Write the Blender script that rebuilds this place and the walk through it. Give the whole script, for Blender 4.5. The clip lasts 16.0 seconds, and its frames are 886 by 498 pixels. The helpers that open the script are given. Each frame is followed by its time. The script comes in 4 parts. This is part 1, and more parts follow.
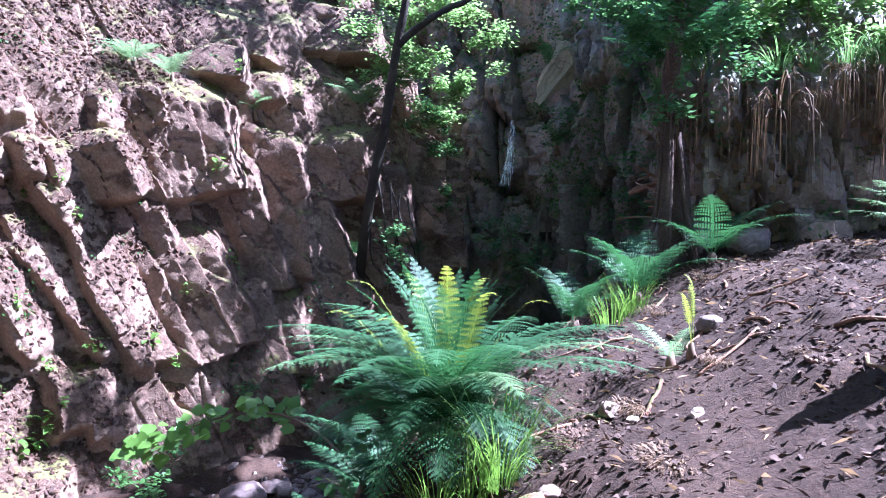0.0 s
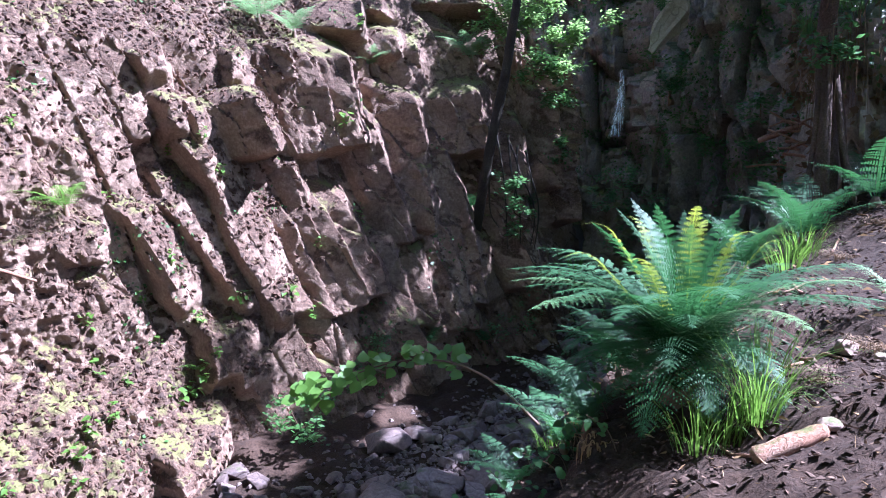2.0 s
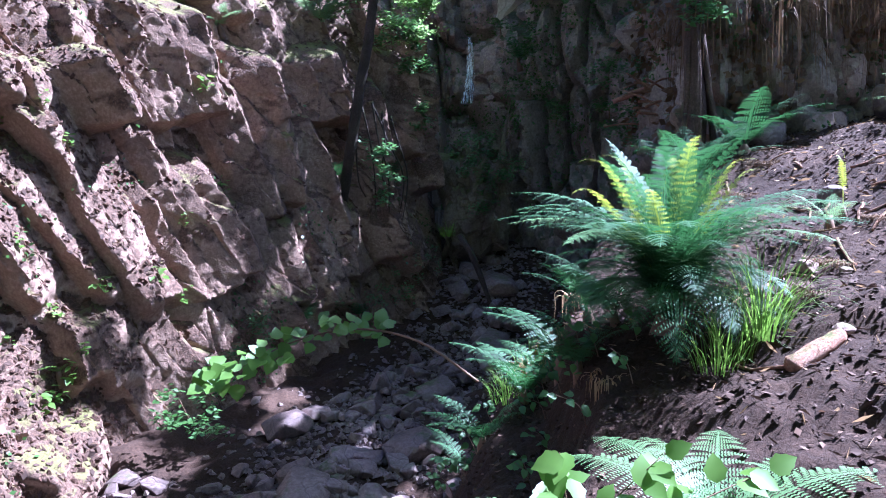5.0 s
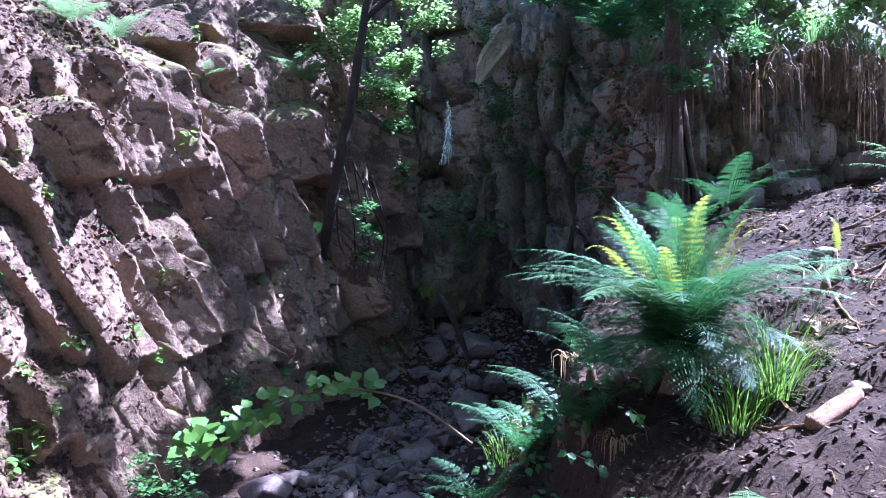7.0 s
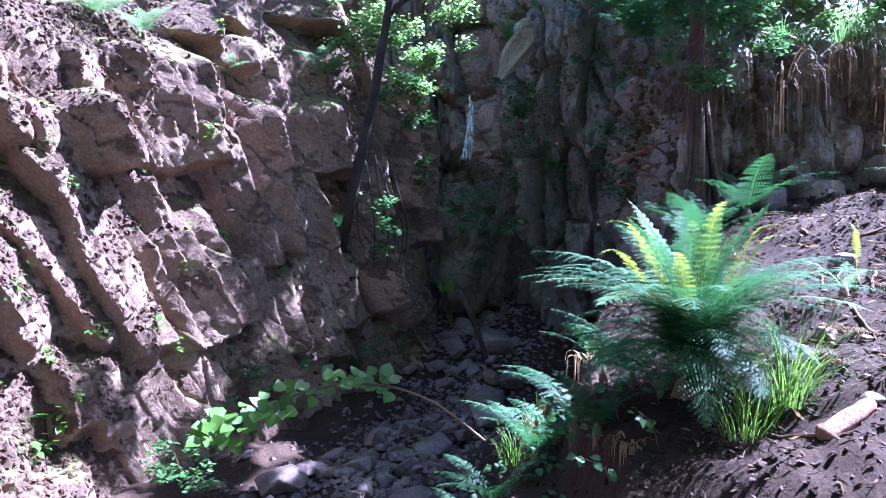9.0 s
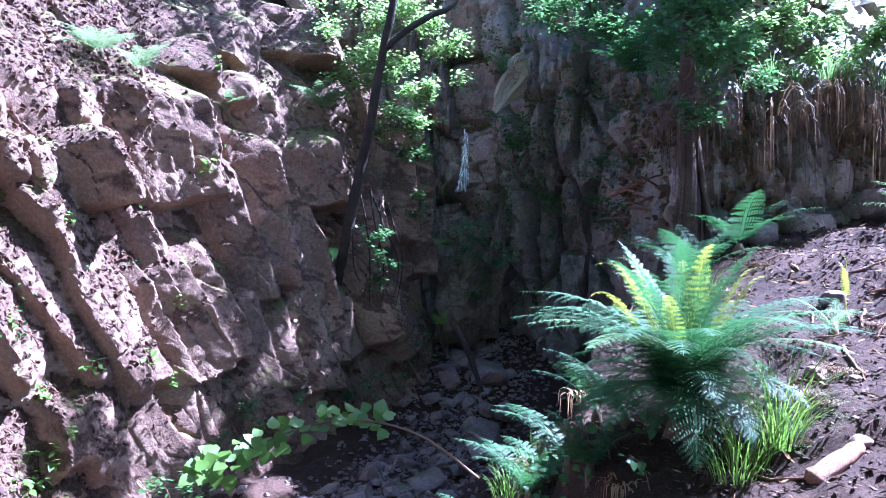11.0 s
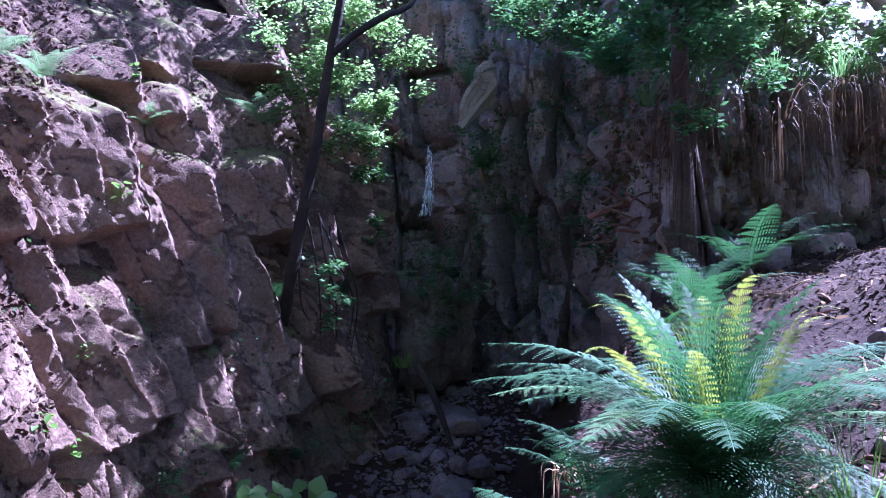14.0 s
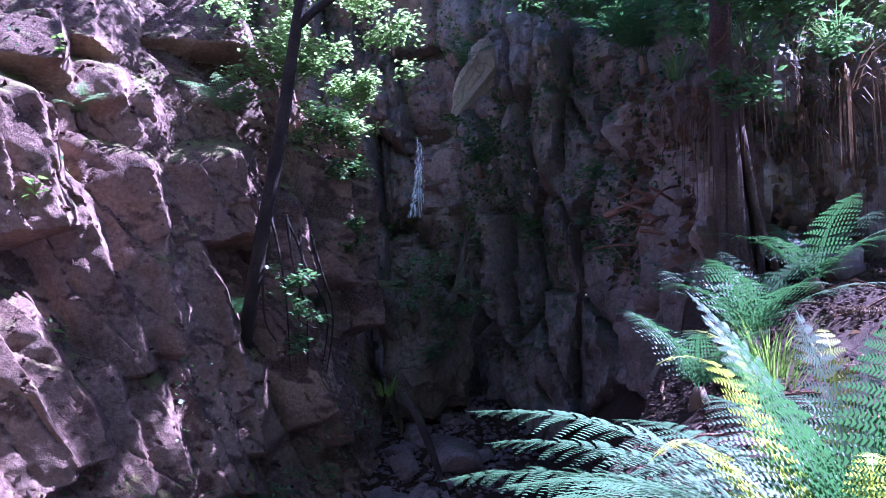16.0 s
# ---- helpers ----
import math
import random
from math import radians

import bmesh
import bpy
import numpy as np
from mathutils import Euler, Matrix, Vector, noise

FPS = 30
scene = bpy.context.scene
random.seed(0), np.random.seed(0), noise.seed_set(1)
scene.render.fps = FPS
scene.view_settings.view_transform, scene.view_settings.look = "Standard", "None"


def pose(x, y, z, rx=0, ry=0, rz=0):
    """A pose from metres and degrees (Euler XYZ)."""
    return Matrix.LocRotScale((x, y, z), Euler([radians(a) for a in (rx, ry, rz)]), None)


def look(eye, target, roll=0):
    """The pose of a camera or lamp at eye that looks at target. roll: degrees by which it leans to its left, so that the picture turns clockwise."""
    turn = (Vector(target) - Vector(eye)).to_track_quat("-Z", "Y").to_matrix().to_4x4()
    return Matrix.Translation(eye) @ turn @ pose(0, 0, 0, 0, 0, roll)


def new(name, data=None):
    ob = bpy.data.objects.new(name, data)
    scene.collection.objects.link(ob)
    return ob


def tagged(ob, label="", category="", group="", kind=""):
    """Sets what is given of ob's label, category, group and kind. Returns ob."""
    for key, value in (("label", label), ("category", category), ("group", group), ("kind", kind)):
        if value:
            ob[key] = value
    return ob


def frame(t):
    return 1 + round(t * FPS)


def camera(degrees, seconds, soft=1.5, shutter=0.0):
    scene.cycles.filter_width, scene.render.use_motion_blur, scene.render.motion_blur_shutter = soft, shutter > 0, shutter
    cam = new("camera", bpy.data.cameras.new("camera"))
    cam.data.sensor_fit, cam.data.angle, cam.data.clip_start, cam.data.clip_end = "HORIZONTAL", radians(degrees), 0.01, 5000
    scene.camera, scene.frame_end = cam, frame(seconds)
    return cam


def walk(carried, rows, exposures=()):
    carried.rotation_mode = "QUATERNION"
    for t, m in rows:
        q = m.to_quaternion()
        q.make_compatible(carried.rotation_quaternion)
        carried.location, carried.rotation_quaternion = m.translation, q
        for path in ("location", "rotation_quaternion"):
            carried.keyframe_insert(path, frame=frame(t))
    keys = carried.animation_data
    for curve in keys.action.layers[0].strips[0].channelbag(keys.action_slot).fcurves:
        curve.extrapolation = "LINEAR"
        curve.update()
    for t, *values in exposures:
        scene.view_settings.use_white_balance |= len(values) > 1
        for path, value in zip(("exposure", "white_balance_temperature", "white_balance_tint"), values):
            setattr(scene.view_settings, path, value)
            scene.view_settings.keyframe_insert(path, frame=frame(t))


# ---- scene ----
cam = camera(60.0, 16.0, soft=1.0)
# seconds, eye, target, roll
PATH = [
    (0, (0.111, 0.1, 1.467), (0.075, 2.096, 1.344), 0.1),
    (0.5, (0.094, 0.103, 1.429), (0.032, 2.093, 1.245), -0.4),
    (1, (-0.119, 0.05, 1.446), (-0.224, 2.036, 1.24), -0.5),
    (1.5, (-0.506, 0.001, 1.406), (-0.65, 1.985, 1.192), -0.7),
    (2, (-0.718, 0.005, 1.412), (-0.85, 1.987, 1.183), -0.9),
    (2.5, (-0.932, 0.046, 1.336), (-1.107, 2.026, 1.119), -2.6),
    (3, (-1.177, 0.071, 1.213), (-1.337, 2.055, 1.021), -5.0),
    (3.5, (-1.409, 0.135, 1.195), (-1.511, 2.116, 0.943), -4.3),
    (4, (-1.47, 0.171, 1.249), (-1.333, 2.144, 0.952), -3.4),
    (6.5, (-1.806, 0.335, 1.247), (-1.278, 2.257, 1.082), -2.1),
    (7, (-1.812, 0.338, 1.221), (-1.267, 2.259, 1.099), -1.5),
    (7.5, (-1.81, 0.332, 1.228), (-1.301, 2.261, 1.097), -1.1),
    (8, (-1.787, 0.328, 1.227), (-1.295, 2.261, 1.09), -1.0),
    (8.5, (-1.787, 0.319, 1.242), (-1.302, 2.254, 1.092), -0.6),
    (11, (-1.77, 0.274, 1.335), (-1.274, 2.21, 1.257), -0.6),
    (11.5, (-1.751, 0.269, 1.342), (-1.251, 2.205, 1.278), -1.1),
    (12, (-1.74, 0.268, 1.339), (-1.227, 2.2, 1.291), -1.4),
    (12.5, (-1.632, 0.547, 1.33), (-1.099, 2.474, 1.29), -1.5),
    (13, (-1.567, 0.714, 1.33), (-1.019, 2.638, 1.303), -1.7),
    (13.5, (-1.462, 0.986, 1.33), (-0.906, 2.907, 1.317), -1.8),
    (14, (-1.391, 1.17, 1.33), (-0.836, 3.091, 1.324), -1.8),
    (14.5, (-1.195, 1.676, 1.33), (-0.644, 3.599, 1.337), -2.0),
    (15, (-1.097, 1.929, 1.33), (-0.538, 3.849, 1.338), -2.2),
    (15.5, (-1.047, 2.057, 1.33), (-0.489, 3.978, 1.341), -2.3),
    (16, (-1.02, 2.128, 1.33), (-0.47, 4.051, 1.338), -2.3),
]
walk(cam, [(t, look(eye, target, roll)) for t, eye, target, roll in PATH],
     [(0.0, 3.05, 4750, 29), (3.0, 2.6, 4850, 25), (4.0, 2.75, 4800, 27), (6.5, 3.0, 4600, 29), (11.0, 3.3, 4550, 34), (12.0, 3.2, 4550, 35), (13.5, 2.8, 4500, 41), (14.5, 2.7, 4500, 50), (16.0, 2.9, 4600, 58)])

# ---------------------------------------------------------------- light
SUN_EL, SUN_AZ = 52.0, 85.0          # degrees; azimuth from +y towards +x
world = bpy.data.worlds.new("world")
scene.world = world
world.use_nodes = True
wn = world.node_tree
sky = wn.nodes.new("ShaderNodeTexSky")
sky.sky_type = "NISHITA"
sky.sun_disc = False
sky.sun_elevation = radians(SUN_EL)
sky.sun_rotation = radians(SUN_AZ)
wn.links.new(sky.outputs[0], wn.nodes["Background"].inputs[0])
wn.nodes["Background"].inputs[1].default_value = 0.052
sun_data = bpy.data.lights.new("sun", "SUN")
sun_data.energy, sun_data.angle, sun_data.color = 5.0, radians(0.6), (1.0, 0.96, 0.9)
sun = new("sun", sun_data)
SUN_DIR = Vector((math.sin(radians(SUN_AZ)) * math.cos(radians(SUN_EL)), math.cos(radians(SUN_AZ)) * math.cos(radians(SUN_EL)), math.sin(radians(SUN_EL))))
sun.matrix_world = look(SUN_DIR * 30, (0, 0, 0))


# ---------------------------------------------------------------- materials
def mat(name):
    m = bpy.data.materials.new(name)
    m.use_nodes = True
    return m, m.node_tree.nodes, m.node_tree.links, m.node_tree.nodes["Principled BSDF"]


def ramp(nodes, links, src, stops):
    r = nodes.new("ShaderNodeValToRGB")
    while len(r.color_ramp.elements) < len(stops):
        r.color_ramp.elements.new(0.5)
    for e, (p, c) in zip(r.color_ramp.elements, stops):
        e.position, e.color = p, (*c, 1) if len(c) == 3 else c
    links.new(src, r.inputs[0])
    return r.outputs[0]


def noise_tex(nodes, links, co, scale, detail=6, rough=0.6):
    n = nodes.new("ShaderNodeTexNoise")
    n.inputs["Scale"].default_value, n.inputs["Detail"].default_value, n.inputs["Roughness"].default_value = scale, detail, rough
    links.new(co, n.inputs["Vector"])
    return n.outputs[0]


def mix(nodes, links, fac, a, b, mode="MIX"):
    x = nodes.new("ShaderNodeMix")
    x.data_type, x.blend_type = "RGBA", mode
    for sock, v in ((x.inputs[0], fac), (x.inputs[6], a), (x.inputs[7], b)):
        if isinstance(v, (int, float)):
            sock.default_value = v
        elif isinstance(v, tuple):
            sock.default_value = (*v, 1)
        else:
            links.new(v, sock)
    return x.outputs[2]


def math_node(nodes, links, op, a, b):
    x = nodes.new("ShaderNodeMath")
    x.operation = op
    for sock, v in ((x.inputs[0], a), (x.inputs[1], b)):
        if isinstance(v, (int, float)):
            sock.default_value = v
        else:
            links.new(v, sock)
    return x.outputs[0]


def earth_material(name, dark, mid, light, moss=0.3, cracks=0.4, moss_col=(0.07, 0.10, 0.02), scale=1.0, bump=0.5, rough=0.85, spec=0.3, fine=34, debris=0.0):
    """Rock or soil: two scales of colour, cracks, debris on the flat parts, moss in patches."""
    m, nodes, links, bsdf = mat(name)
    geo = nodes.new("ShaderNodeNewGeometry")
    co = geo.outputs["Position"]
    big = noise_tex(nodes, links, co, 1.3 * scale, 5)
    small = noise_tex(nodes, links, co, fine * scale, 8, 0.7)
    col = ramp(nodes, links, math_node(nodes, links, "ADD", math_node(nodes, links, "MULTIPLY", big, 0.55), math_node(nodes, links, "MULTIPLY", small, 0.45)),
               [(0.36, dark), (0.52, mid), (0.68, light)])
    vor = nodes.new("ShaderNodeTexVoronoi")
    vor.feature = "DISTANCE_TO_EDGE"
    vor.inputs["Scale"].default_value = 2.1 * scale
    warp = nodes.new("ShaderNodeVectorMath")
    warp.operation = "ADD"
    links.new(co, warp.inputs[0])
    wv = nodes.new("ShaderNodeTexNoise")
    wv.inputs["Scale"].default_value = 2.4 * scale
    links.new(co, wv.inputs["Vector"])
    links.new(wv.outputs[1], warp.inputs[1])
    links.new(warp.outputs[0], vor.inputs["Vector"])
    crack = ramp(nodes, links, vor.outputs[0], [(0.0, (0.35, 0.35, 0.35)), (0.03, (1, 1, 1))])
    if bump > 0 and debris >= 0:
        col = mix(nodes, links, cracks, col, crack, "MULTIPLY")
    sep = nodes.new("ShaderNodeSeparateXYZ")
    links.new(geo.outputs["Normal"], sep.inputs[0])
    mossn = noise_tex(nodes, links, co, 2.6 * scale, 6)
    up = math_node(nodes, links, "MULTIPLY", sep.outputs[2], 0.35)
    if debris > 0:
        litter = noise_tex(nodes, links, co, 60, 6, 0.75)
        lc = ramp(nodes, links, litter, [(0.38, (0.02, 0.0105, 0.007)), (0.5, (0.075, 0.041, 0.026)), (0.68, (0.19, 0.115, 0.078))])
        f = ramp(nodes, links, math_node(nodes, links, "ADD", up, math_node(nodes, links, "MULTIPLY", mossn, 0.8)), [(0.43, (0, 0, 0)), (0.52, (debris, debris, debris))])
        col = mix(nodes, links, f, col, lc)
    mossf = noise_tex(nodes, links, co, 4.1 * scale, 7, 0.7)
    f = ramp(nodes, links, math_node(nodes, links, "ADD", up, mossf), [(0.78 - 0.3 * moss, (0, 0, 0)), (0.9 - 0.3 * moss, (1, 1, 1))])
    mc = mix(nodes, links, small, tuple(0.35 * c for c in moss_col), tuple(1.5 * c for c in moss_col))
    col = mix(nodes, links, math_node(nodes, links, "MULTIPLY", f, 0.8), col, mc)
    links.new(col, bsdf.inputs["Base Color"])
    bsdf.inputs["Roughness"].default_value = rough
    bsdf.inputs["Specular IOR Level"].default_value = spec
    b = nodes.new("ShaderNodeBump")
    b.inputs["Strength"].default_value, b.inputs["Distance"].default_value = bump, 0.03
    h = math_node(nodes, links, "ADD", math_node(nodes, links, "MULTIPLY", small, 0.6), math_node(nodes, links, "MULTIPLY", crack, cracks))
    links.new(h, b.inputs["Height"])
    links.new(b.outputs[0], bsdf.inputs["Normal"])
    return m


def leaf_material(name, a, b, back=0.5, rough=0.45, grain=30):
    """Thin leaf that lets light through; a and b are the darker and lighter green."""
    m, nodes, links, bsdf = mat(name)
    geo = nodes.new("ShaderNodeNewGeometry")
    info = nodes.new("ShaderNodeObjectInfo")
    n = noise_tex(nodes, links, geo.outputs["Position"], grain, 3)
    r = math_node(nodes, links, "ADD", math_node(nodes, links, "MULTIPLY", geo.outputs["Random Per Island"], 0.4), math_node(nodes, links, "MULTIPLY", info.outputs["Random"], 0.3))
    col = mix(nodes, links, math_node(nodes, links, "ADD", r, math_node(nodes, links, "MULTIPLY", n, 0.35)), a, b)
    links.new(col, bsdf.inputs["Base Color"])
    bsdf.inputs["Roughness"].default_value = rough
    tr = nodes.new("ShaderNodeBsdfTranslucent")
    links.new(mix(nodes, links, 0.5, col, tuple(min(1, 1.6 * c) for c in b)), tr.inputs[0])
    ms = nodes.new("ShaderNodeMixShader")
    ms.inputs[0].default_value = back
    links.new(bsdf.outputs[0], ms.inputs[1])
    links.new(tr.outputs[0], ms.inputs[2])
    links.new(ms.outputs[0], nodes["Material Output"].inputs[0])
    return m


ROCK = earth_material("reddish rock", (0.125, 0.078, 0.054), (0.29, 0.193, 0.138), (0.52, 0.395, 0.305), moss=0.16, cracks=0.12, moss_col=(0.15, 0.15, 0.045), debris=0.9, bump=1.0)
WETROCK = earth_material("dark wet rock", (0.075, 0.058, 0.047), (0.24, 0.19, 0.155), (0.44, 0.36, 0.295), moss=0.4, cracks=0.12, moss_col=(0.055, 0.075, 0.025), bump=0.8, rough=0.6, spec=0.4)
SLAB = earth_material("slab rock", (0.17, 0.11, 0.085), (0.32, 0.225, 0.185), (0.5, 0.4, 0.35), moss=0.05, bump=0.6)
DIRT = earth_material("reddish dirt", (0.032, 0.017, 0.011), (0.085, 0.046, 0.03), (0.16, 0.095, 0.064), moss=-0.3, cracks=0.0, moss_col=(0.14, 0.14, 0.04), bump=0.8, rough=0.95)
STONE = earth_material("stream stone", (0.07, 0.05, 0.045), (0.18, 0.13, 0.115), (0.34, 0.27, 0.24), moss=-0.3, bump=0.5, rough=0.6)
PALE_SUNLIT = earth_material("pale sunlit rock", (0.32, 0.25, 0.2), (0.5, 0.41, 0.34), (0.68, 0.6, 0.52), moss=0.0, bump=0.6)
SOIL = earth_material("forest soil", (0.012, 0.0065, 0.004), (0.032, 0.0175, 0.0105), (0.075, 0.044, 0.028), moss=-0.75, cracks=0.0, moss_col=(0.16, 0.13, 0.03), bump=0.9, rough=0.95, fine=45, debris=0.22)
BARK = earth_material("bark", (0.018, 0.013, 0.01), (0.05, 0.037, 0.027), (0.11, 0.085, 0.065), moss=0.35, moss_col=(0.09, 0.11, 0.03), scale=2.5, bump=0.9)
DEADWOOD = earth_material("dead wood", (0.17, 0.075, 0.045), (0.32, 0.17, 0.11), (0.5, 0.34, 0.25), moss=0.0, scale=3, bump=0.6)
FERN = leaf_material("fern leaf", (0.012, 0.05, 0.016), (0.05, 0.14, 0.04), 0.35, 0.62)
YOUNG = leaf_material("young fern leaf", (0.17, 0.24, 0.025), (0.36, 0.40, 0.05), 0.4, 0.6)
# Lighter copy of the fern green, with sheen and sunlight put into the colour.
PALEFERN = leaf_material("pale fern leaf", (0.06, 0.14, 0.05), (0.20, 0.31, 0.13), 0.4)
LEAF = leaf_material("broad leaf", (0.05, 0.125, 0.018), (0.15, 0.26, 0.045), 0.5)
BRAMBLE = leaf_material("bramble leaf", (0.03, 0.095, 0.024), (0.10, 0.20, 0.06), 0.4, 0.5)
IVY = leaf_material("small dark leaf", (0.02, 0.06, 0.015), (0.07, 0.15, 0.035), 0.35)
CANOPY = leaf_material("tree leaf", (0.06, 0.13, 0.03), (0.22, 0.33, 0.10), 0.55)
GRASS = leaf_material("green grass", (0.06, 0.145, 0.018), (0.19, 0.31, 0.045), 0.5, 0.55)
# Straw darkened for shade under the ledge; clumps and litter share the colour.
DRY = leaf_material("dry hanging straw", (0.05, 0.03, 0.017), (0.2, 0.125, 0.068), 0.2, 0.85)
STRAW = leaf_material("dry straw", (0.22, 0.12, 0.05), (0.46, 0.31, 0.16), 0.3, 0.7)
DEBRIS = leaf_material("rock debris", (0.026, 0.014, 0.009), (0.115, 0.066, 0.043), 0.05, 0.9)
LITTER = leaf_material("dead leaf", (0.045, 0.022, 0.012), (0.19, 0.11, 0.068), 0.15, 0.8)
STEM = leaf_material("brown stem", (0.09, 0.05, 0.03), (0.2, 0.12, 0.07), 0.05, 0.7)


# ---------------------------------------------------------------- building helpers
def rng(seed):
    return random.Random(seed)


def mesh_from(name, verts, faces, material, smooth=False):
    me = bpy.data.meshes.new(name)
    me.from_pydata(verts, [], faces)
    me.materials.append(material)
    if smooth:
        me.polygons.foreach_set("use_smooth", [True] * len(me.polygons))
    me.update()
    return me


def part(name, me, parent, m=None, label=""):
    ob = new(name, me)
    ob.parent = parent
    if m is not None:
        ob.matrix_basis = m
    return tagged(ob, label)


def smooth01(t):
    t = min(1.0, max(0.0, t))
    return t * t * (3 - 2 * t)


def lerp_table(table, u):
    """Linear table of rows (u, values...)."""
    if u <= table[0][0]:
        return table[0][1:]
    for a, b in zip(table, table[1:]):
        if u <= b[0]:
            k = (u - a[0]) / (b[0] - a[0])
            return tuple(p + (q - p) * k for p, q in zip(a[1:], b[1:]))
    return table[-1][1:]


def fbm(x, y, z, octaves=4):
    return noise.fractal(Vector((x, y, z)), 1.0, 2.0, octaves)


# ---------------------------------------------------------------- ground
CREST = [(-9.0, -3.0), (-4.0, -2.75), (0.7, -2.7), (1.2, -1.9), (2.0, -1.2), (3.1, -0.62), (3.9, -0.34), (4.7, 0.12), (5.4, 0.9), (6.2, 1.6), (6.9, 2.1), (12.0, 3.4)]


EDGE = [(1.6, -1.6), (2.2, -1.0), (2.7, -0.5), (3.1, -0.3), (3.9, -0.12), (4.7, 0.3), (5.4, 1.0), (6.2, 1.7), (6.9, 2.2), (12, 3.5)]


def bed(x, y):
    z = -1.05 + 0.06 * (y - 4.5) + 0.75 * smooth01((y - 7.2) / 1.9)
    return z + 0.10 * fbm(x * 1.7, y * 1.7, 3.0)


def ground_z(x, y):
    bank = 0.36 + 0.42 * (min(x, 1.8) - 0.1) + 0.17 * max(0, x - 1.8) + 0.03 * (min(y, 3.6) - 2.9) - 0.03 * max(0, y - 4.0)
    if x < -0.2:
        bank = max(bank, -0.1 + 0.05 * (x + 0.2))
    edge_x = lerp_table(EDGE, y)[0] + 0.07 * fbm(y * 2.3, 5.0, 0.0)
    k1 = smooth01((edge_x - x) / 0.22)
    bank = bank * (1 - k1) + min(bank, -0.14 + 0.12 * (x + 0.2)) * k1
    crest_x = lerp_table(CREST, y)[0] - 0.12 + 0.12 * fbm(y * 1.3, 1.0, 0.0)
    k = smooth01((crest_x - x) / 0.75)
    z = bank * (1 - k) + min(bank, bed(x, y)) * k
    path = math.exp(-((x - 1.05 - 0.12 * (y - 2.5)) / 0.35) ** 2)
    rough = (1 - 0.75 * path) * (1 - 0.5 * k)
    z += rough * (0.07 * fbm(x * 2.1, y * 2.1, 0.5) + 0.03 * fbm(x * 7, y * 7, 1.5)) + 0.008 * fbm(x * 25, y * 25, 2.5)
    return z - 0.05 * path


def grid_mesh(name, xs, ys, fn, material):
    verts = [fn(x, y) for y in ys for x in xs]
    n = len(xs)
    faces = [(j * n + i, j * n + i + 1, (j + 1) * n + i + 1, (j + 1) * n + i) for j in range(len(ys) - 1) for i in range(n - 1)]
    return mesh_from(name, verts, faces, material, True)


def span(a, b, step):
    n = max(1, round((b - a) / step))
    return [a + (b - a) * i / n for i in range(n + 1)]


xs = span(-60, -5, 2.5) + span(-4.97, 4.6, 0.03) + span(5, 60, 2.5)
ys = span(-60, -2, 2.5) + span(-1.9, 1.2, 0.1) + span(1.23, 9.6, 0.03) + span(10, 60, 2.5)
ground = tagged(new("ground", grid_mesh("ground", xs, ys, lambda x, y: (x, y, ground_z(x, y)), SOIL)), "brown forest soil with leaf litter and a trodden path", "ground", kind="structure")


# ---------------------------------------------------------------- cliffs
def plan_curve(pts, u):
    """Smooth curve through plan points; u in 0..len-1. Gives place and direction."""
    i = min(int(u), len(pts) - 2)
    k = u - i
    p0, p1, p2, p3 = (Vector(pts[max(0, min(len(pts) - 1, i + d))]) for d in (-1, 0, 1, 2))
    p = 0.5 * ((2 * p1) + (p2 - p0) * k + (2 * p0 - 5 * p1 + 4 * p2 - p3) * k * k + (3 * p1 - p0 - 3 * p2 + p3) * k ** 3)
    d = 0.5 * ((p2 - p0) + 2 * (2 * p0 - 5 * p1 + 4 * p2 - p3) * k + 3 * (3 * p1 - p0 - 3 * p2 + p3) * k * k)
    return p, d.normalized()


def cliff(name, pts, z0, z1, lean, relief, step, material, label, shear=0.0, worn=0.0):
    """A rock face along the plan points, its mesh slanted by shear along the slabs. lean(s, z): how far it leans back; relief(s, z): how far it stands out. s in metres along the face."""
    us, run, s = [], 0.0, 0.0
    fine = span(0, len(pts) - 1.0001, 0.02)
    prev = plan_curve(pts, 0)[0]
    table = []
    for u in fine:
        p, d = plan_curve(pts, u)
        s += (p - prev).length
        prev = p
        table.append((s, u))
    ss = span(min(0, shear * z0), s + max(0, shear * z1), step)
    most = s - 1e-6
    zs = span(z0, z1, step)
    rows, spots = [], []
    for z in zs:
        k = 0
        rows.append([])
        for q in ss:
            q = min(most, max(0.0, q - shear * z))
            while k < len(table) - 2 and table[k + 1][0] < q:
                k += 1
            a, b = table[k], table[min(k + 1, len(table) - 1)]
            u = a[1] + (b[1] - a[1]) * ((q - a[0]) / (b[0] - a[0]) if b[0] > a[0] else 0)
            p, d = plan_curve(pts, u)
            rows[-1].append(relief(q, z) - lean(q, z))
            spots.append((p.x, p.y, d.x, d.y, z))
    n = len(ss)
    g = np.array(rows)                       # edges worn round a little
    g = np.pad(g, 1, mode="edge")
    g = worn * g[:, :-2] + (1 - 2 * worn) * g[:, 1:-1] + worn * g[:, 2:]
    g = (worn * g[:-2] + (1 - 2 * worn) * g[1:-1] + worn * g[2:]).ravel()
    verts = [(px + dy * o, py - dx * o, z) for (px, py, dx, dy, z), o in zip(spots, g)]
    faces = [(j * n + i, j * n + i + 1, (j + 1) * n + i + 1, (j + 1) * n + i) for j in range(len(zs) - 1) for i in range(n - 1)]
    me = mesh_from(name, verts, faces, material, True)
    me.set_sharp_from_angle(angle=radians(30))
    return tagged(new(name, me), label, "cliff", kind="structure")


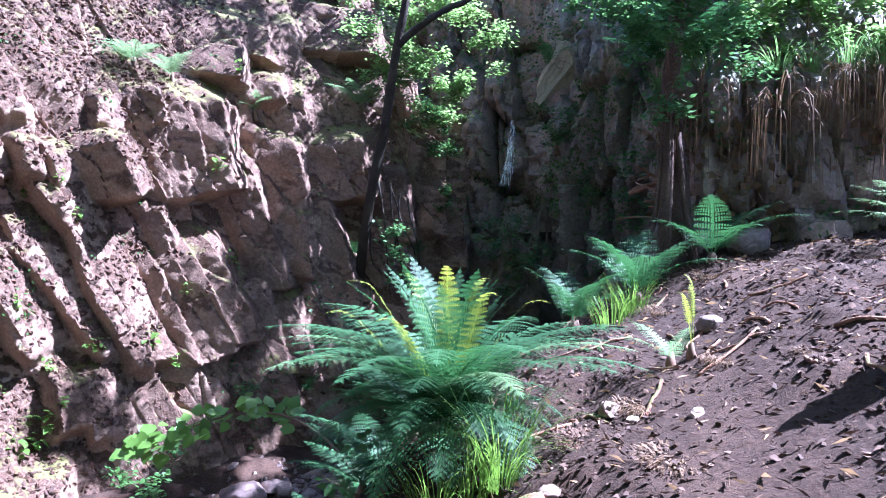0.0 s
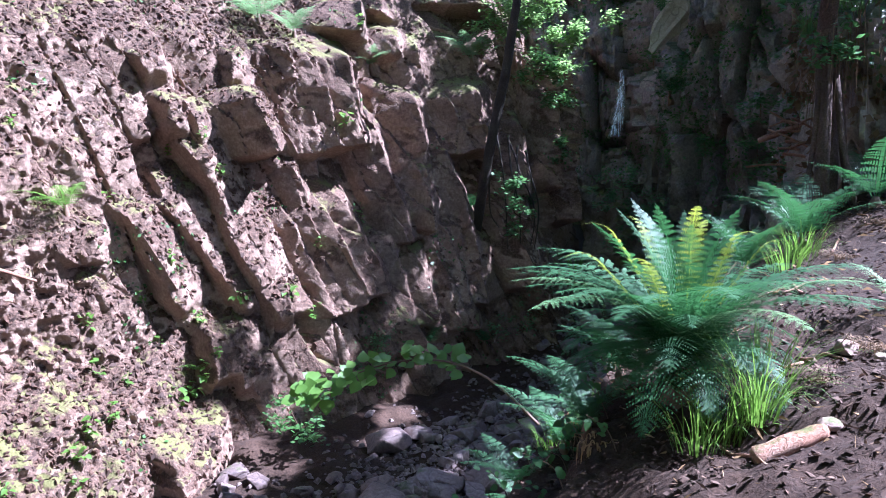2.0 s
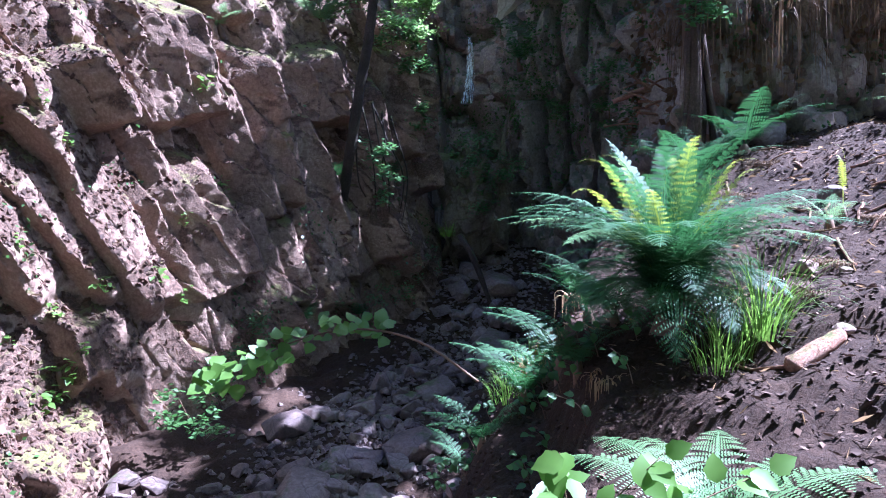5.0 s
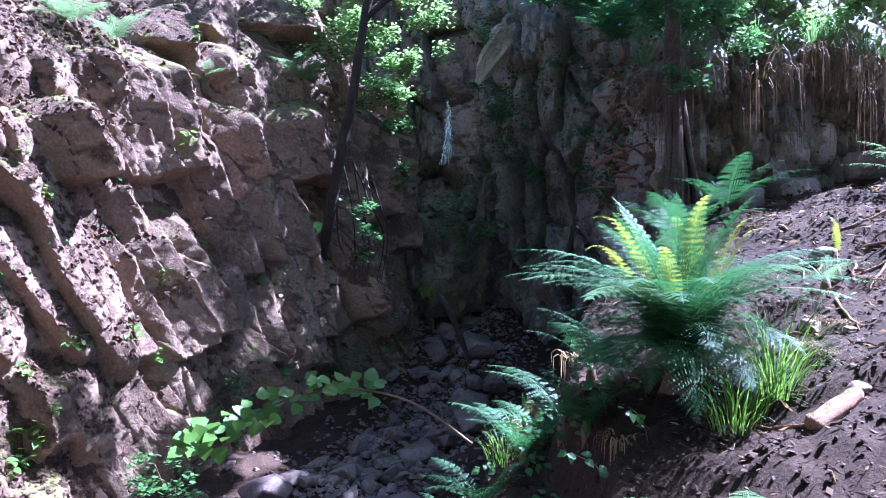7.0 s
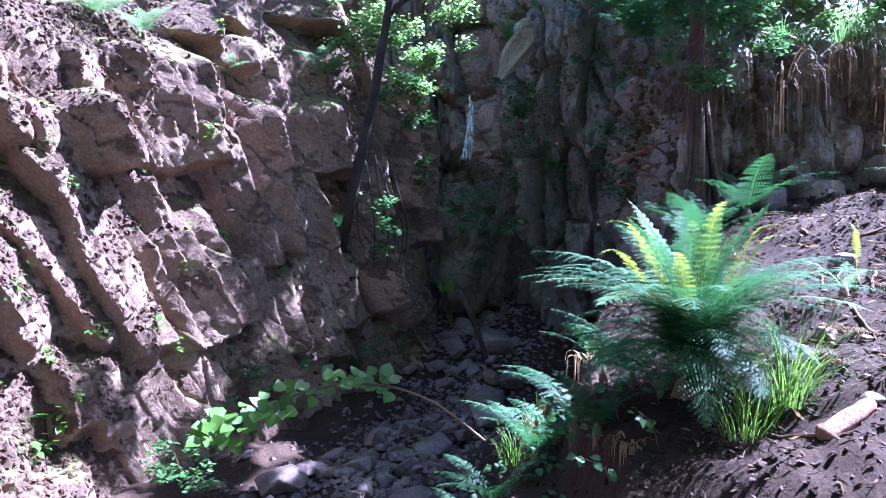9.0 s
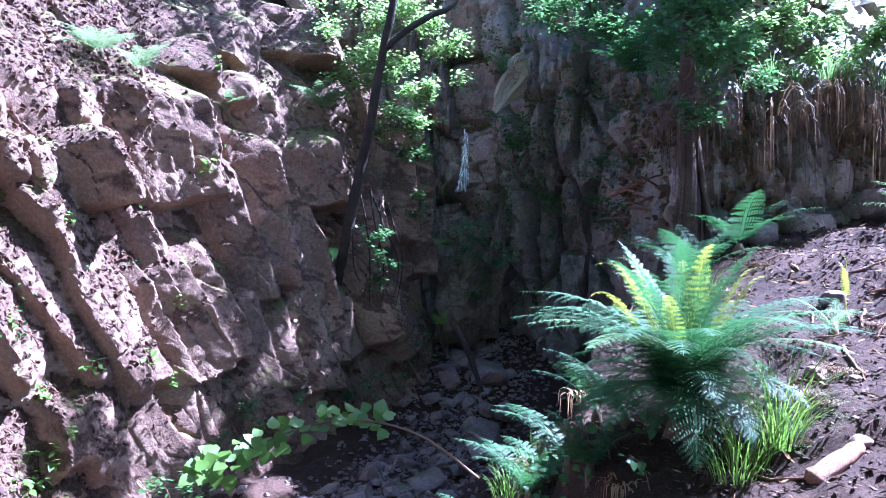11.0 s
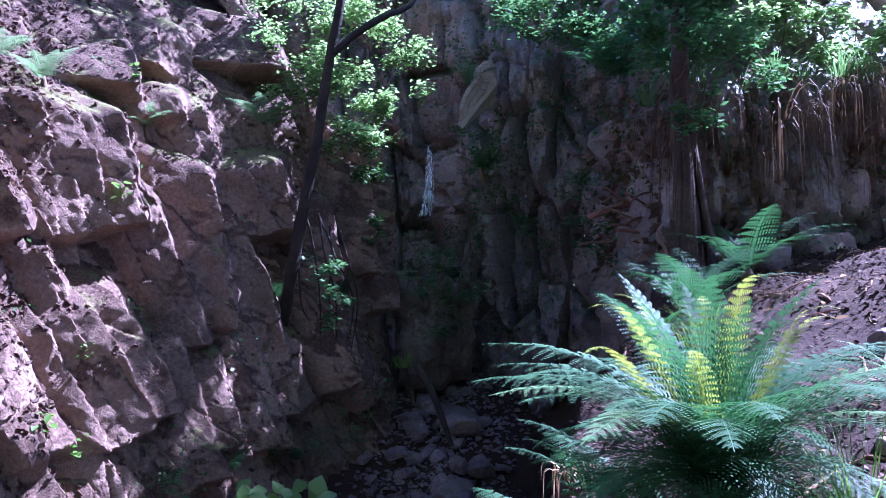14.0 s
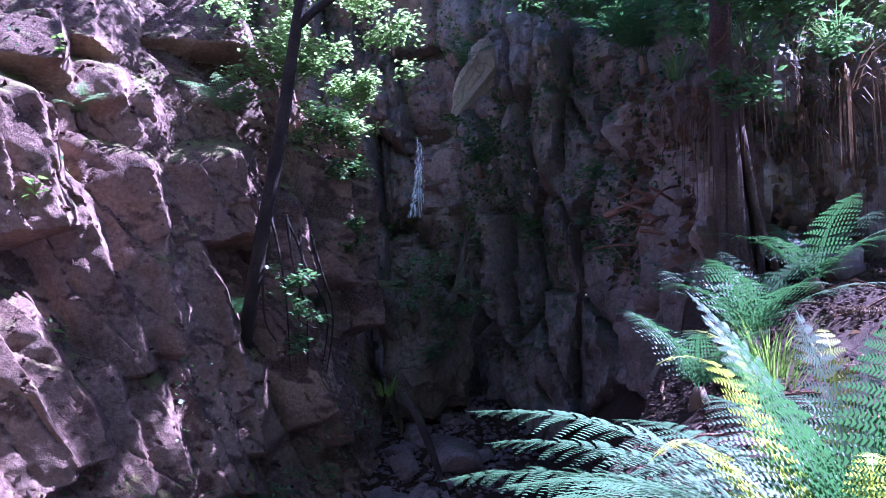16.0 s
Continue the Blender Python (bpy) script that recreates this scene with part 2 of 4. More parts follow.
def cell(i, j=0, k=0):
    return noise.cell(Vector((i + 0.5, j + 0.5, k + 0.5)))


def saw(c, sharp=0.16):
    """Rises slowly and drops at the end of each period."""
    f = c - math.floor(c)
    return f / (1 - sharp) if f < 1 - sharp else (1 - f) / sharp


def slabs(s, z, tilt, period, amp, chop, seed):
    """Tilted slabs, broken across at uneven heights."""
    w = 0.16 * fbm(s * 0.9, z * 0.9, seed)
    c = (s + tilt * z + w) / period + 0.35 * noise.noise(Vector((s * 0.7, z * 0.5, seed + 7)))
    i = math.floor(c)
    a = cell(i, 0, seed)
    along = (z - 0.3 * s) / chop + 3 * a + 0.25 * noise.noise(Vector((s * 2, z * 2, seed)))
    j = math.floor(along)
    h = 0.45 + 0.55 * abs(cell(i, j, seed))
    g = along - j
    edge = min(g, 1 - g)
    return amp * (saw(c) * h + 0.25 * cell(i, j, seed + 3)) * (0.55 + 0.45 * smooth01(edge / 0.12))


LEFT = [(-7.5, 1.0), (-5.9, 3.0), (-4.7, 4.2), (-3.35, 5.55), (-2.2, 6.55), (-1.35, 7.25), (-0.6, 7.65), (0.05, 7.95), (0.5, 8.5), (0.62, 9.4), (0.5, 10.4)]
RIDGES = []


def rib(s0, z0, s1, z1, width, height, worn=False):
    """A slab of rock whose right-hand edge runs from (s0, z0) down to (s1, z1) on the left face: it rises to that edge and breaks off steeply;
    a worn one is highest along its left side and slopes down to the edge."""
    RIDGES.append((s0, z0, s1, z1, width, height, worn))


rib(8.21, 2.61, 8.36, 1.53, 0.62, 0.52)
rib(8.42, 2.42, 8.44, 1.98, 0.14, 0.24)
rib(8.48, 2.00, 8.80, 0.60, 0.24, 0.30)
rib(8.90, 2.24, 8.97, 0.70, 0.26, 0.46)
rib(9.06, 2.75, 9.14, 1.60, 0.22, 0.26)
rib(9.09, 1.92, 9.50, 0.25, 0.34, 0.30)
rib(9.50, 2.24, 9.62, 1.47, 0.60, 0.54)
rib(7.21, 2.07, 7.37, 1.49, 0.30, 0.52)
rib(7.01, 2.02, 7.12, 1.55, 0.26, 0.29, True)
rib(6.87, 1.97, 6.86, 1.58, 0.26, 0.26, True)
rib(7.02, 1.85, 7.72, 0.05, 0.36, 0.29, True)
rib(6.72, 1.45, 7.45, 0.25, 0.34, 0.22, True)
rib(6.56, 0.94, 6.89, 0.30, 0.34, 0.22, True)
rib(8.02, 1.22, 8.44, 0.15, 0.56, 0.36)
rib(7.66, 1.55, 7.88, 0.65, 0.20, 0.15)
rib(7.12, 0.07, 7.12, -0.46, 0.42, 0.30, True)
rib(7.46, 2.40, 7.42, 2.02, 0.24, 0.21, True)
rib(7.74, 2.52, 7.77, 2.14, 0.24, 0.30)
rib(9.32, 3.42, 9.01, 2.74, 0.26, 0.26, True)
rib(8.71, 3.52, 8.47, 2.62, 0.34, 0.40)
rib(8.95, 3.48, 8.79, 2.87, 0.24, 0.36)
rib(10.24, 0.82, 10.59, -0.00, 0.42, 0.30, True)
rib(9.93, 1.20, 10.14, 0.08, 0.34, 0.34)
rib(6.75, -0.58, 6.84, -1.17, 0.60, 0.32, True)
rib(5.53, 1.59, 5.57, 1.06, 0.44, 0.26, True)
rib(6.45, 1.27, 6.87, 0.52, 0.36, 0.25, True)
rib(6.71, 1.40, 6.83, 0.82, 0.24, 0.15, True)
rib(5.85, 1.05, 6.19, 0.81, 0.30, 0.15, True)
rib(7.20, 0.11, 7.31, -0.56, 0.30, 0.19, True)
rib(6.66, 2.38, 6.76, 2.15, 0.22, 0.21, True)
rib(9.56, 0.68, 9.54, -0.08, 0.40, 0.26)
rib(8.83, 0.69, 8.94, -0.19, 0.40, 0.30)
rib(9.89, 3.73, 9.76, 3.02, 0.5, 0.46)
rib(8.91, 2.79, 8.92, 2.45, 0.26, 0.26)
rib(9.15, 1.00, 9.36, -0.30, 0.36, 0.26)
rib(8.58, 0.85, 8.74, -0.40, 0.32, 0.24)
rib(9.98, 1.9, 10.0, 1.0, 0.26, 0.36)
rib(10.98, 2.55, 10.75, 0.70, 0.30, 0.52)
rib(10.62, 2.30, 10.45, 1.10, 0.24, 0.46)


def ribs(s, z):
    out = 0.0
    for i, (s0, z0, s1, z1, w, h, worn) in enumerate(RIDGES):
        if s < min(s0, s1) - 1.3 * w or s > max(s0, s1) + 0.35 or z < z1 - 0.15 or z > z0 + 0.25:
            continue
        ds, dz = s1 - s0, z1 - z0
        L = math.hypot(ds, dz)
        wob = 0.05 * noise.noise(Vector((s * 2.2, z * 2.2, i))) + 0.022 * noise.noise(Vector((s * 5, z * 5, i + 70))) + 0.008 * noise.noise(Vector((s * 15, z * 15, i)))
        t = ((s - s0) * ds + (z - z0) * dz) / L + 0.05 * noise.noise(Vector((s * 5, z * 5, i + 40)))
        c = ((z - z0) * ds - (s - s0) * dz) / L + wob
        bevel = 0.0 if worn else 0.45 * h
        fade = min(0.35, 0.28 * L)
        if t < -0.07 or t > L + 0.05 or c < -1.25 * w or c > bevel + 0.05:
            continue
        if worn:
            k = 0.4 * (1 - c / 0.05) if c > 0 else 1 - 0.6 * (1 + c / w) ** 1.3 if c > -w else smooth01(1 + (c + w) / (0.25 * w))
        else:
            k = 0.3 * (1 - (c - bevel) / 0.05) if c > bevel else 1 - 0.7 * c / bevel if c > 0 else 0.3 + 0.7 * (1 + c / w) if c > -w else 0.3 * smooth01((c + 1.25 * w) / (0.25 * w))
        k *= smooth01((t + 0.07) / fade) * smooth01((L + 0.05 - t) / (0.2 if worn else 0.1))
        plate = 0.87 + 0.13 * cell(math.floor(t / 0.41 + 0.6 * c / w + 0.4 * noise.noise(Vector((s * 3, z * 3, i)))), i) + 0.05 * cell(math.floor(3.1 * c / w), math.floor(t / 0.5), i)
        out = max(out, h * k * plate)
    return out


def facets(s, z, tilt, wide, tall, amp, seed, slope=0.5, gap=0.25):
    """Broken blocks with flat faces, longer than wide, set at uneven depths with open joints."""
    s += 0.03 * noise.noise(Vector((s * 1.5, z * 1.5, seed)))
    a, b = (s + tilt * z) / wide, z / tall
    ia, ib = math.floor(a), math.floor(b)
    d1 = d2 = 9.0
    hit = None
    for i in (ia - 1, ia, ia + 1):
        for j in (ib - 1, ib, ib + 1):
            ca, cb = i + 0.5 + 0.45 * cell(i, j, seed), j + 0.5 + 0.45 * cell(i, j, seed + 1)
            d = math.hypot(a - ca, b - cb)
            if d < d1:
                d1, d2, hit = d, d1, (i, j, a - ca, b - cb)
            elif d < d2:
                d2 = d
    i, j, da, db = hit
    h = cell(i, j, seed + 2) + da * (slope + 0.7 * cell(i, j, seed + 3)) + db * 0.6 * cell(i, j, seed + 4)
    return amp * (h - 0.9 * max(0.0, 1 - (d2 - d1) / gap))


def relief_left(s, z):
    loose = smooth01((6.5 - s + 0.5 * max(0, 1.0 - z) + 0.5 * noise.noise(Vector((s, z, 3.3)))) / 1.5)
    firm = 1 - 0.8 * loose
    g = ribs(s, z)
    free = 1 - 0.7 * smooth01(g / 0.1)
    r = 1.1 * g + firm * free * facets(s, z, 0.3, 0.34, 1.5, 0.05, 71, 0.9, 0.05) + (0.9 * firm - 0.1) * facets(s + 5, z, 0.34, 0.17, 0.6, 0.032, 12, 0.8, 0.06)
    r += 0.09 * fbm(s * 0.8, z * 0.8, 4.0) + (0.024 + 0.08 * loose) * fbm(s * 4, z * 4, 5.0) + (0.008 + 0.03 * loose) * fbm(s * 14, z * 14, 6.0, 4) - 0.06
    return r + 0.55 * smooth01((0.05 - z) / 1.0) * smooth01((7.2 - s) / 1.5)


def lean_left(s, z):
    return (0.24 + 0.12 * smooth01((4 - s) / 2)) * (z + 1.2) + 0.55 * max(0.0, z - 2.0 - 0.25 * s * 0.3)


cliff("cliff_left", LEFT, -1.4, 5.2, lean_left, relief_left, 0.016, ROCK, "reddish slabby rock face strewn with dry debris", 0.46, 0.13)


def relief_back(s, z):
    r = 0.26 * fbm(s * 1.0, z * 0.6, 14.0) + facets(s, z, 0.12, 0.34, 0.85, 0.13, 32, 0.2) + facets(s, z, 0.1, 0.13, 0.3, 0.035, 42, 0.2)
    r += 0.09 * fbm(s * 3.5, z * 2.0, 15.0) + 0.03 * fbm(s * 13, z * 9, 16.0, 3)
    return r


BACK = [(-1.6, 10.2), (-0.4, 10.1), (0.5, 9.75), (0.9, 9.6), (1.12, 9.2), (1.3, 8.7), (1.7, 8.25), (2.05, 7.9), (2.3, 7.2), (2.6, 6.4)]
cliff("cliff_back", BACK, -1.0, 4.6, lambda s, z: 0.08 * (z + 1), relief_back, 0.025, WETROCK, "dark damp mossy rock face beside the waterfall")


def relief_right(s, z):
    return 0.16 * fbm(s * 1.2, z * 0.8, 24.0) + facets(s, z, 0.05, 0.3, 0.7, 0.09, 52, 0.1) + facets(s, z, 0.1, 0.1, 0.25, 0.03, 62, 0.1) + 0.05 * fbm(s * 5, z * 3, 25.0) + 0.02 * fbm(s * 18, z * 10, 26.0, 3)


def lean_right(s, z):
    return 0.05 * z + 0.9 * max(0.0, z - 2.35) - 0.12 * math.exp(-((z - 2.3) / 0.25) ** 2)


RIGHT = [(2.2, 8.0), (1.95, 7.2), (1.78, 6.5), (1.85, 5.95), (2.3, 5.7), (3.1, 5.6), (4.6, 5.25), (6.5, 3.6), (8, 0)]
cliff("cliff_right", RIGHT, 0.2, 4.6, lean_right, relief_right, 0.03, WETROCK, "shaded earthy rock bank under an overhanging grass ledge")

# ==== things
def hull_rock(name, size, seed, material, count=16, bevel=0.035, rough=0.02, cuts=2, box=0.75):
    """An angular rock: the hull of scattered points, edges worn, faces uneven."""
    r = rng(seed)
    bm = bmesh.new()
    for _ in range(count):
        p = Vector((r.uniform(-1, 1), r.uniform(-1, 1), r.uniform(-1, 1)))
        q = p / max(abs(p.x), abs(p.y), abs(p.z))
        p = q * box + p.normalized() * (1 - box)
        bm.verts.new((p.x * size[0] / 2, p.y * size[1] / 2, p.z * size[2] / 2))
    res = bmesh.ops.convex_hull(bm, input=bm.verts[:])
    bmesh.ops.delete(bm, geom=[v for v in bm.verts if not v.link_faces], context="VERTS")
    bmesh.ops.dissolve_limit(bm, angle_limit=radians(9), verts=bm.verts[:], edges=bm.edges[:])
    if bevel:
        bmesh.ops.bevel(bm, geom=bm.edges[:], offset=bevel * min(size), segments=1, profile=0.6, affect="EDGES")
    bmesh.ops.triangulate(bm, faces=bm.faces[:])
    if cuts:
        bmesh.ops.subdivide_edges(bm, edges=bm.edges[:], cuts=cuts, use_grid_fill=True)
        m = max(size)
        for v in bm.verts:
            d = v.co.normalized()
            n = noise.fractal(v.co * (5 / m) + Vector((seed, 0, 0)), 1.0, 2.0, 4)
            v.co += d * (rough * m * n)
    me = bpy.data.meshes.new(name)
    bm.to_mesh(me)
    bm.free()
    me.materials.append(material)
    me.polygons.foreach_set("use_smooth", [True] * len(me.polygons))
    me.set_sharp_from_angle(angle=radians(28))
    return me


def frame_from(a, b, out):
    """A pose at the middle of a and b, x along them, z as near to out as it can be."""
    a, b, out = Vector(a), Vector(b), Vector(out)
    x = (b - a).normalized()
    z = (out - x * out.dot(x)).normalized()
    y = z.cross(x)
    m = Matrix((x, y, z)).transposed().to_4x4()
    m.translation = (a + b) / 2
    return m


def tube(name, pts, radii, material, sides=7, wobble=0.0, seed=0):
    """A bent round stick through the points with a radius at each."""
    r = rng(seed)
    vec = [Vector(p) for p in pts]
    verts, faces = [], []
    for i, p in enumerate(vec):
        d = (vec[min(i + 1, len(vec) - 1)] - vec[max(i - 1, 0)]).normalized()
        u = d.cross(Vector((0.31, 0.2, 0.93))).normalized()
        w = d.cross(u)
        for k in range(sides):
            a = 2 * math.pi * k / sides
            rad = radii[i] * (1 + wobble * r.uniform(-1, 1))
            verts.append(p + (u * math.cos(a) + w * math.sin(a)) * rad)
    for i in range(len(vec) - 1):
        for k in range(sides):
            faces.append((i * sides + k, i * sides + (k + 1) % sides, (i + 1) * sides + (k + 1) % sides, (i + 1) * sides + k))
    faces.append(tuple(reversed(range(sides))))
    faces.append(tuple(range((len(vec) - 1) * sides, len(vec) * sides)))
    return mesh_from(name, verts, faces, material, True)


def curve_pts(pts, n):
    """n+1 points on a smooth curve through pts."""
    out = []
    for i in range(n + 1):
        u = (len(pts) - 1.0001) * i / n
        k = int(u)
        f = u - k
        p0, p1, p2, p3 = (Vector(pts[max(0, min(len(pts) - 1, k + d))]) for d in (-1, 0, 1, 2))
        out.append(0.5 * ((2 * p1) + (p2 - p0) * f + (2 * p0 - 5 * p1 + 4 * p2 - p3) * f * f + (3 * p1 - p0 - 3 * p2 + p3) * f ** 3))
    return out


# ---- plants
def frond_mesh(length, start, end, width, seed, material, pairs=24, pinnules=9, curl=0.0, naked=0.16, droop=0.25, bend=1.0):
    """A twice-divided fern frond that leaves the origin along +x, rising at start degrees and ending at end degrees."""
    r = rng(seed)
    steps = 60
    line, p = [], Vector((0, 0, 0))
    side = 0.0
    for i in range(steps + 1):
        u = i / steps
        a = radians(start + (end - start) * u ** bend + (curl * max(0, u - 0.8) / 0.2))
        line.append((p.copy(), Vector((math.cos(a), 0, math.sin(a)))))
        p = p + Vector((math.cos(a), side, math.sin(a))) * (length / steps)
        side += r.uniform(-0.01, 0.01)
    verts, faces = [], []

    def quad(a, b, c, d):
        n = len(verts)
        verts.extend((a, b, c, d))
        faces.append((n, n + 1, n + 2, n + 3))

    for i in range(steps):
        (a, t), (b, _) = line[i], line[i + 1]
        w = 0.0042 * (1 - 0.75 * i / steps) * (length / 0.8)
        quad(a + Vector((0, -w, 0)), a + Vector((0, w, 0)), b + Vector((0, w, 0)), b + Vector((0, -w, 0)))
    for k in range(pairs):
        u = naked + (1 - naked) * (k + 0.3) / pairs
        q, t = line[min(steps, int(u * steps))]
        v = (u - naked) / (1 - naked)
        reach = width * (math.sin(math.pi * min(1, (0.22 + 0.78 * v) ** 0.9)) ** 0.8) * (1 - 0.15 * v)
        if reach < 0.01:
            continue
        up = Vector((-t.z, 0, t.x))
        for s in (-1, 1):
            ax = (Vector((0, s, 0)) + t * (0.28 + 0.35 * v) + up * r.uniform(-0.1, 0.14)).normalized()
            gap = (1 - naked) * length / pairs
            for j in range(pinnules):
                f0 = (j + 0.1) / pinnules
                c = q + ax * (reach * f0) - Vector((0, 0, droop * reach * f0 * f0))
                h = gap * 0.52 * (1 - f0) ** 0.65 + 0.0015
                wid = reach / pinnules * 0.46
                fwd = ax * 0.45 + t
                for e in (-1, 1):
                    d = (t * e + ax * 0.45).normalized() * h
                    n = ax * wid
                    quad(c - n * 0.5, c + n * 0.9, c + d + n * 0.55, c + d * 0.92 - n * 0.25)
    return mesh_from("frond", verts, faces, material)


def fern(name, at, fronds, label, size=1.0, seed=0, group=""):
    """fronds: rows (mesh, azimuth, tilt, scale). Each is a part under one crown."""
    base = tagged(new(name), label, "fern", group)
    base.matrix_basis = Matrix.Translation(at)
    crown = tube("crown", [(0.02, 0, -0.16 * size), (0.01, 0, -0.08 * size), (0, 0, 0.02), (0, 0, 0.07)], [0.075 * size, 0.06 * size, 0.045 * size, 0.02 * size], STEM, 9, 0.3, seed)
    part("crown", crown, base)
    for me, az, tilt, sc in fronds:
        part("frond", me, base, pose(0, 0, 0.02, 0, 0, az) @ pose(0, 0, 0, 0, -tilt, 0) @ Matrix.Scale(sc, 4))
    return base


def ring(meshes, n, a0, a1, seed, tilt=(-6, 8), sc=(0.85, 1.1)):
    r = rng(seed)
    return [(meshes[i % len(meshes)], a0 + (a1 - a0) * (i + r.uniform(-0.3, 0.3)) / n, r.uniform(*tilt), r.uniform(*sc)) for i in range(n)]


def blades(name, n, h, spread, material, seed, lean=0.5, width=0.004, hang=False, seg=5, flat=0.0):
    """A tuft of bent grass blades; hang lets them fall over."""
    r = rng(seed)
    verts, faces = [], []
    for _ in range(n):
        a = r.uniform(0, 2 * math.pi)
        d = Vector((math.cos(a), math.sin(a), 0))
        o = d * (spread * math.sqrt(r.random()))
        L = h * r.uniform(0.45, 1.0)
        side = Vector((-d.y, d.x, 0)) * (width * r.uniform(0.6, 1.3))
        k0 = len(verts)
        p, ang = o, radians(90 - r.uniform(2, 25)) if not hang else radians(r.uniform(-40, 62))
        bend = lean * r.uniform(0.3, 1.5)
        for i in range(seg + 1):
            w = side * (1 - (i / seg) ** 2 * 0.95)
            verts.extend((p - w, p + w))
            p = p + (d * math.cos(ang) + Vector((0, 0, math.sin(ang)))) * (L / seg)
            ang -= bend * (0.8 if not hang else 1.4) * (1 + 0.4 * i) / seg * 1.6
            ang = max(ang, radians(-86))
        faces += [(k0 + 2 * i, k0 + 2 * i + 1, k0 + 2 * i + 3, k0 + 2 * i + 2) for i in range(seg)]
    return mesh_from(name, verts, faces, material)


def leaf_outline(length, width, fold=0.15, tip=0.5, lobes=0):
    """One leaf from the origin along +x, folded along its midrib and toothed where lobes are given."""
    n = 7
    verts, faces = [], []
    for i in range(n + 1):
        u = i / n
        w = width / 2 * math.sin(math.pi * min(1, u ** (0.5 + tip * 0.5))) * (1 + (0.18 if lobes and i % 2 else 0))
        z = -0.35 * length * u * u * 0.4
        verts += [(u * length, -w, z + fold * w), (u * length, 0, z), (u * length, w, z + fold * w)]
    for i in range(n):
        for k in (0, 1):
            a = i * 3 + k
            faces.append((a, a + 1, a + 4, a + 3))
    return verts, faces


def leaf_cloud(name, blobs, count, size, material, seed, flat=0.5):
    """Many small leaves gathered in uneven clumps. blobs: rows (x, y, z, radius, share)."""
    r = rng(seed)
    verts, faces = [], []
    total = sum(b[4] for b in blobs)
    for x, y, z, rad, share in blobs:
        subs = [(r.gauss(0, 0.5), r.gauss(0, 0.5), r.gauss(0, 0.42)) for _ in range(9)]
        for _ in range(int(count * share / total)):
            sx, sy, sz = r.choice(subs)
            c = Vector((x + rad * (sx + r.gauss(0, 0.17)), y + rad * (sy + r.gauss(0, 0.17)), z + rad * (sz + r.gauss(0, 0.14))))
            a, s = r.uniform(0, 2 * math.pi), size * r.uniform(0.55, 1.25)
            d = Vector((math.cos(a), math.sin(a), r.uniform(-0.7, 0.4))).normalized()
            w = d.cross(Vector((r.uniform(-0.6, 0.6), r.uniform(-0.6, 0.6), 1))).normalized() * (s * 0.3)
            k = len(verts)
            verts.extend((c, c + d * s * 0.45 + w, c + d * s, c + d * s * 0.45 - w))
            faces.append((k, k + 1, k + 2, k + 3))
    return mesh_from(name, verts, faces, material)


def leafy_stem(name, path, radius, leaf_mesh, n, seed, label, category, spread=0.05, per=2, start=0.15, leaf_scale=(0.7, 1.15), up=0.5, face=30):
    """A stem with leaves as parts."""
    r = rng(seed)
    base = tagged(new(name), label, category)
    pts = curve_pts(path, 24)
    o = pts[0]
    base.matrix_basis = Matrix.Translation(o)
    part("stem", tube("stem", [p - o for p in pts], [radius * (1 - 0.7 * i / 24) for i in range(25)], STEM, 6), base)
    for i in range(n):
        u = start + (1 - start) * i / max(1, n - 1)
        p = pts[min(24, int(u * 24))] - o
        d = (pts[min(24, int(u * 24) + 1)] - pts[max(0, int(u * 24) - 1)])
        az = math.degrees(math.atan2(d.y, d.x)) + (70 if i % 2 else -70) * r.uniform(0.4, 1.2) * (0.3 if u > 0.97 else 1)
        off = Vector((r.uniform(-1, 1), r.uniform(-1, 1), r.uniform(-0.5, 0.7))) * spread
        part("leaf", leaf_mesh, base, Matrix.Translation(p + off) @ pose(0, 0, 0, face + r.uniform(-20, 20), 0, 0) @ pose(0, 0, 0, r.uniform(-25, 25), r.uniform(-25, 35) - 20 * up, az) @ Matrix.Scale(r.uniform(*leaf_scale), 4))
    return base


def leaf_part(length, width, material, lobes=0, fold=0.15, tip=0.4):
    v, f = leaf_outline(length, width, fold, tip, lobes)
    return mesh_from("leaf", v, f, material, True)


# ---- rock pieces of the faces
cliff_l, cliff_b, cliff_r = (bpy.data.objects[n] for n in ("cliff_left", "cliff_back", "cliff_right"))
OUT = Vector((0.45, -0.8, 0.3))


def slab(a, b, width, thick, seed, material=ROCK, out=OUT, sink=0.3, parent=None):
    a, b = Vector(a), Vector(b)
    m = frame_from(a, b, out)
    me = hull_rock("slab", ((b - a).length * 1.12, width, thick), seed, material, count=12, bevel=0.02, rough=0.07, cuts=3, box=0.7)
    m.translation -= (m.to_3x3() @ Vector((0, 0, 1))) * (sink * thick)
    return part("slab", me, parent or cliff_l, m)


# Sunlit patch of rock: the sunlight is put into the slab's pale colour.
slab((1.30, 8.60, 3.18), (1.10, 8.66, 2.50), 0.30, 0.26, 40, PALE_SUNLIT, (-0.3, -0.85, 0.3), 0.1, cliff_b)

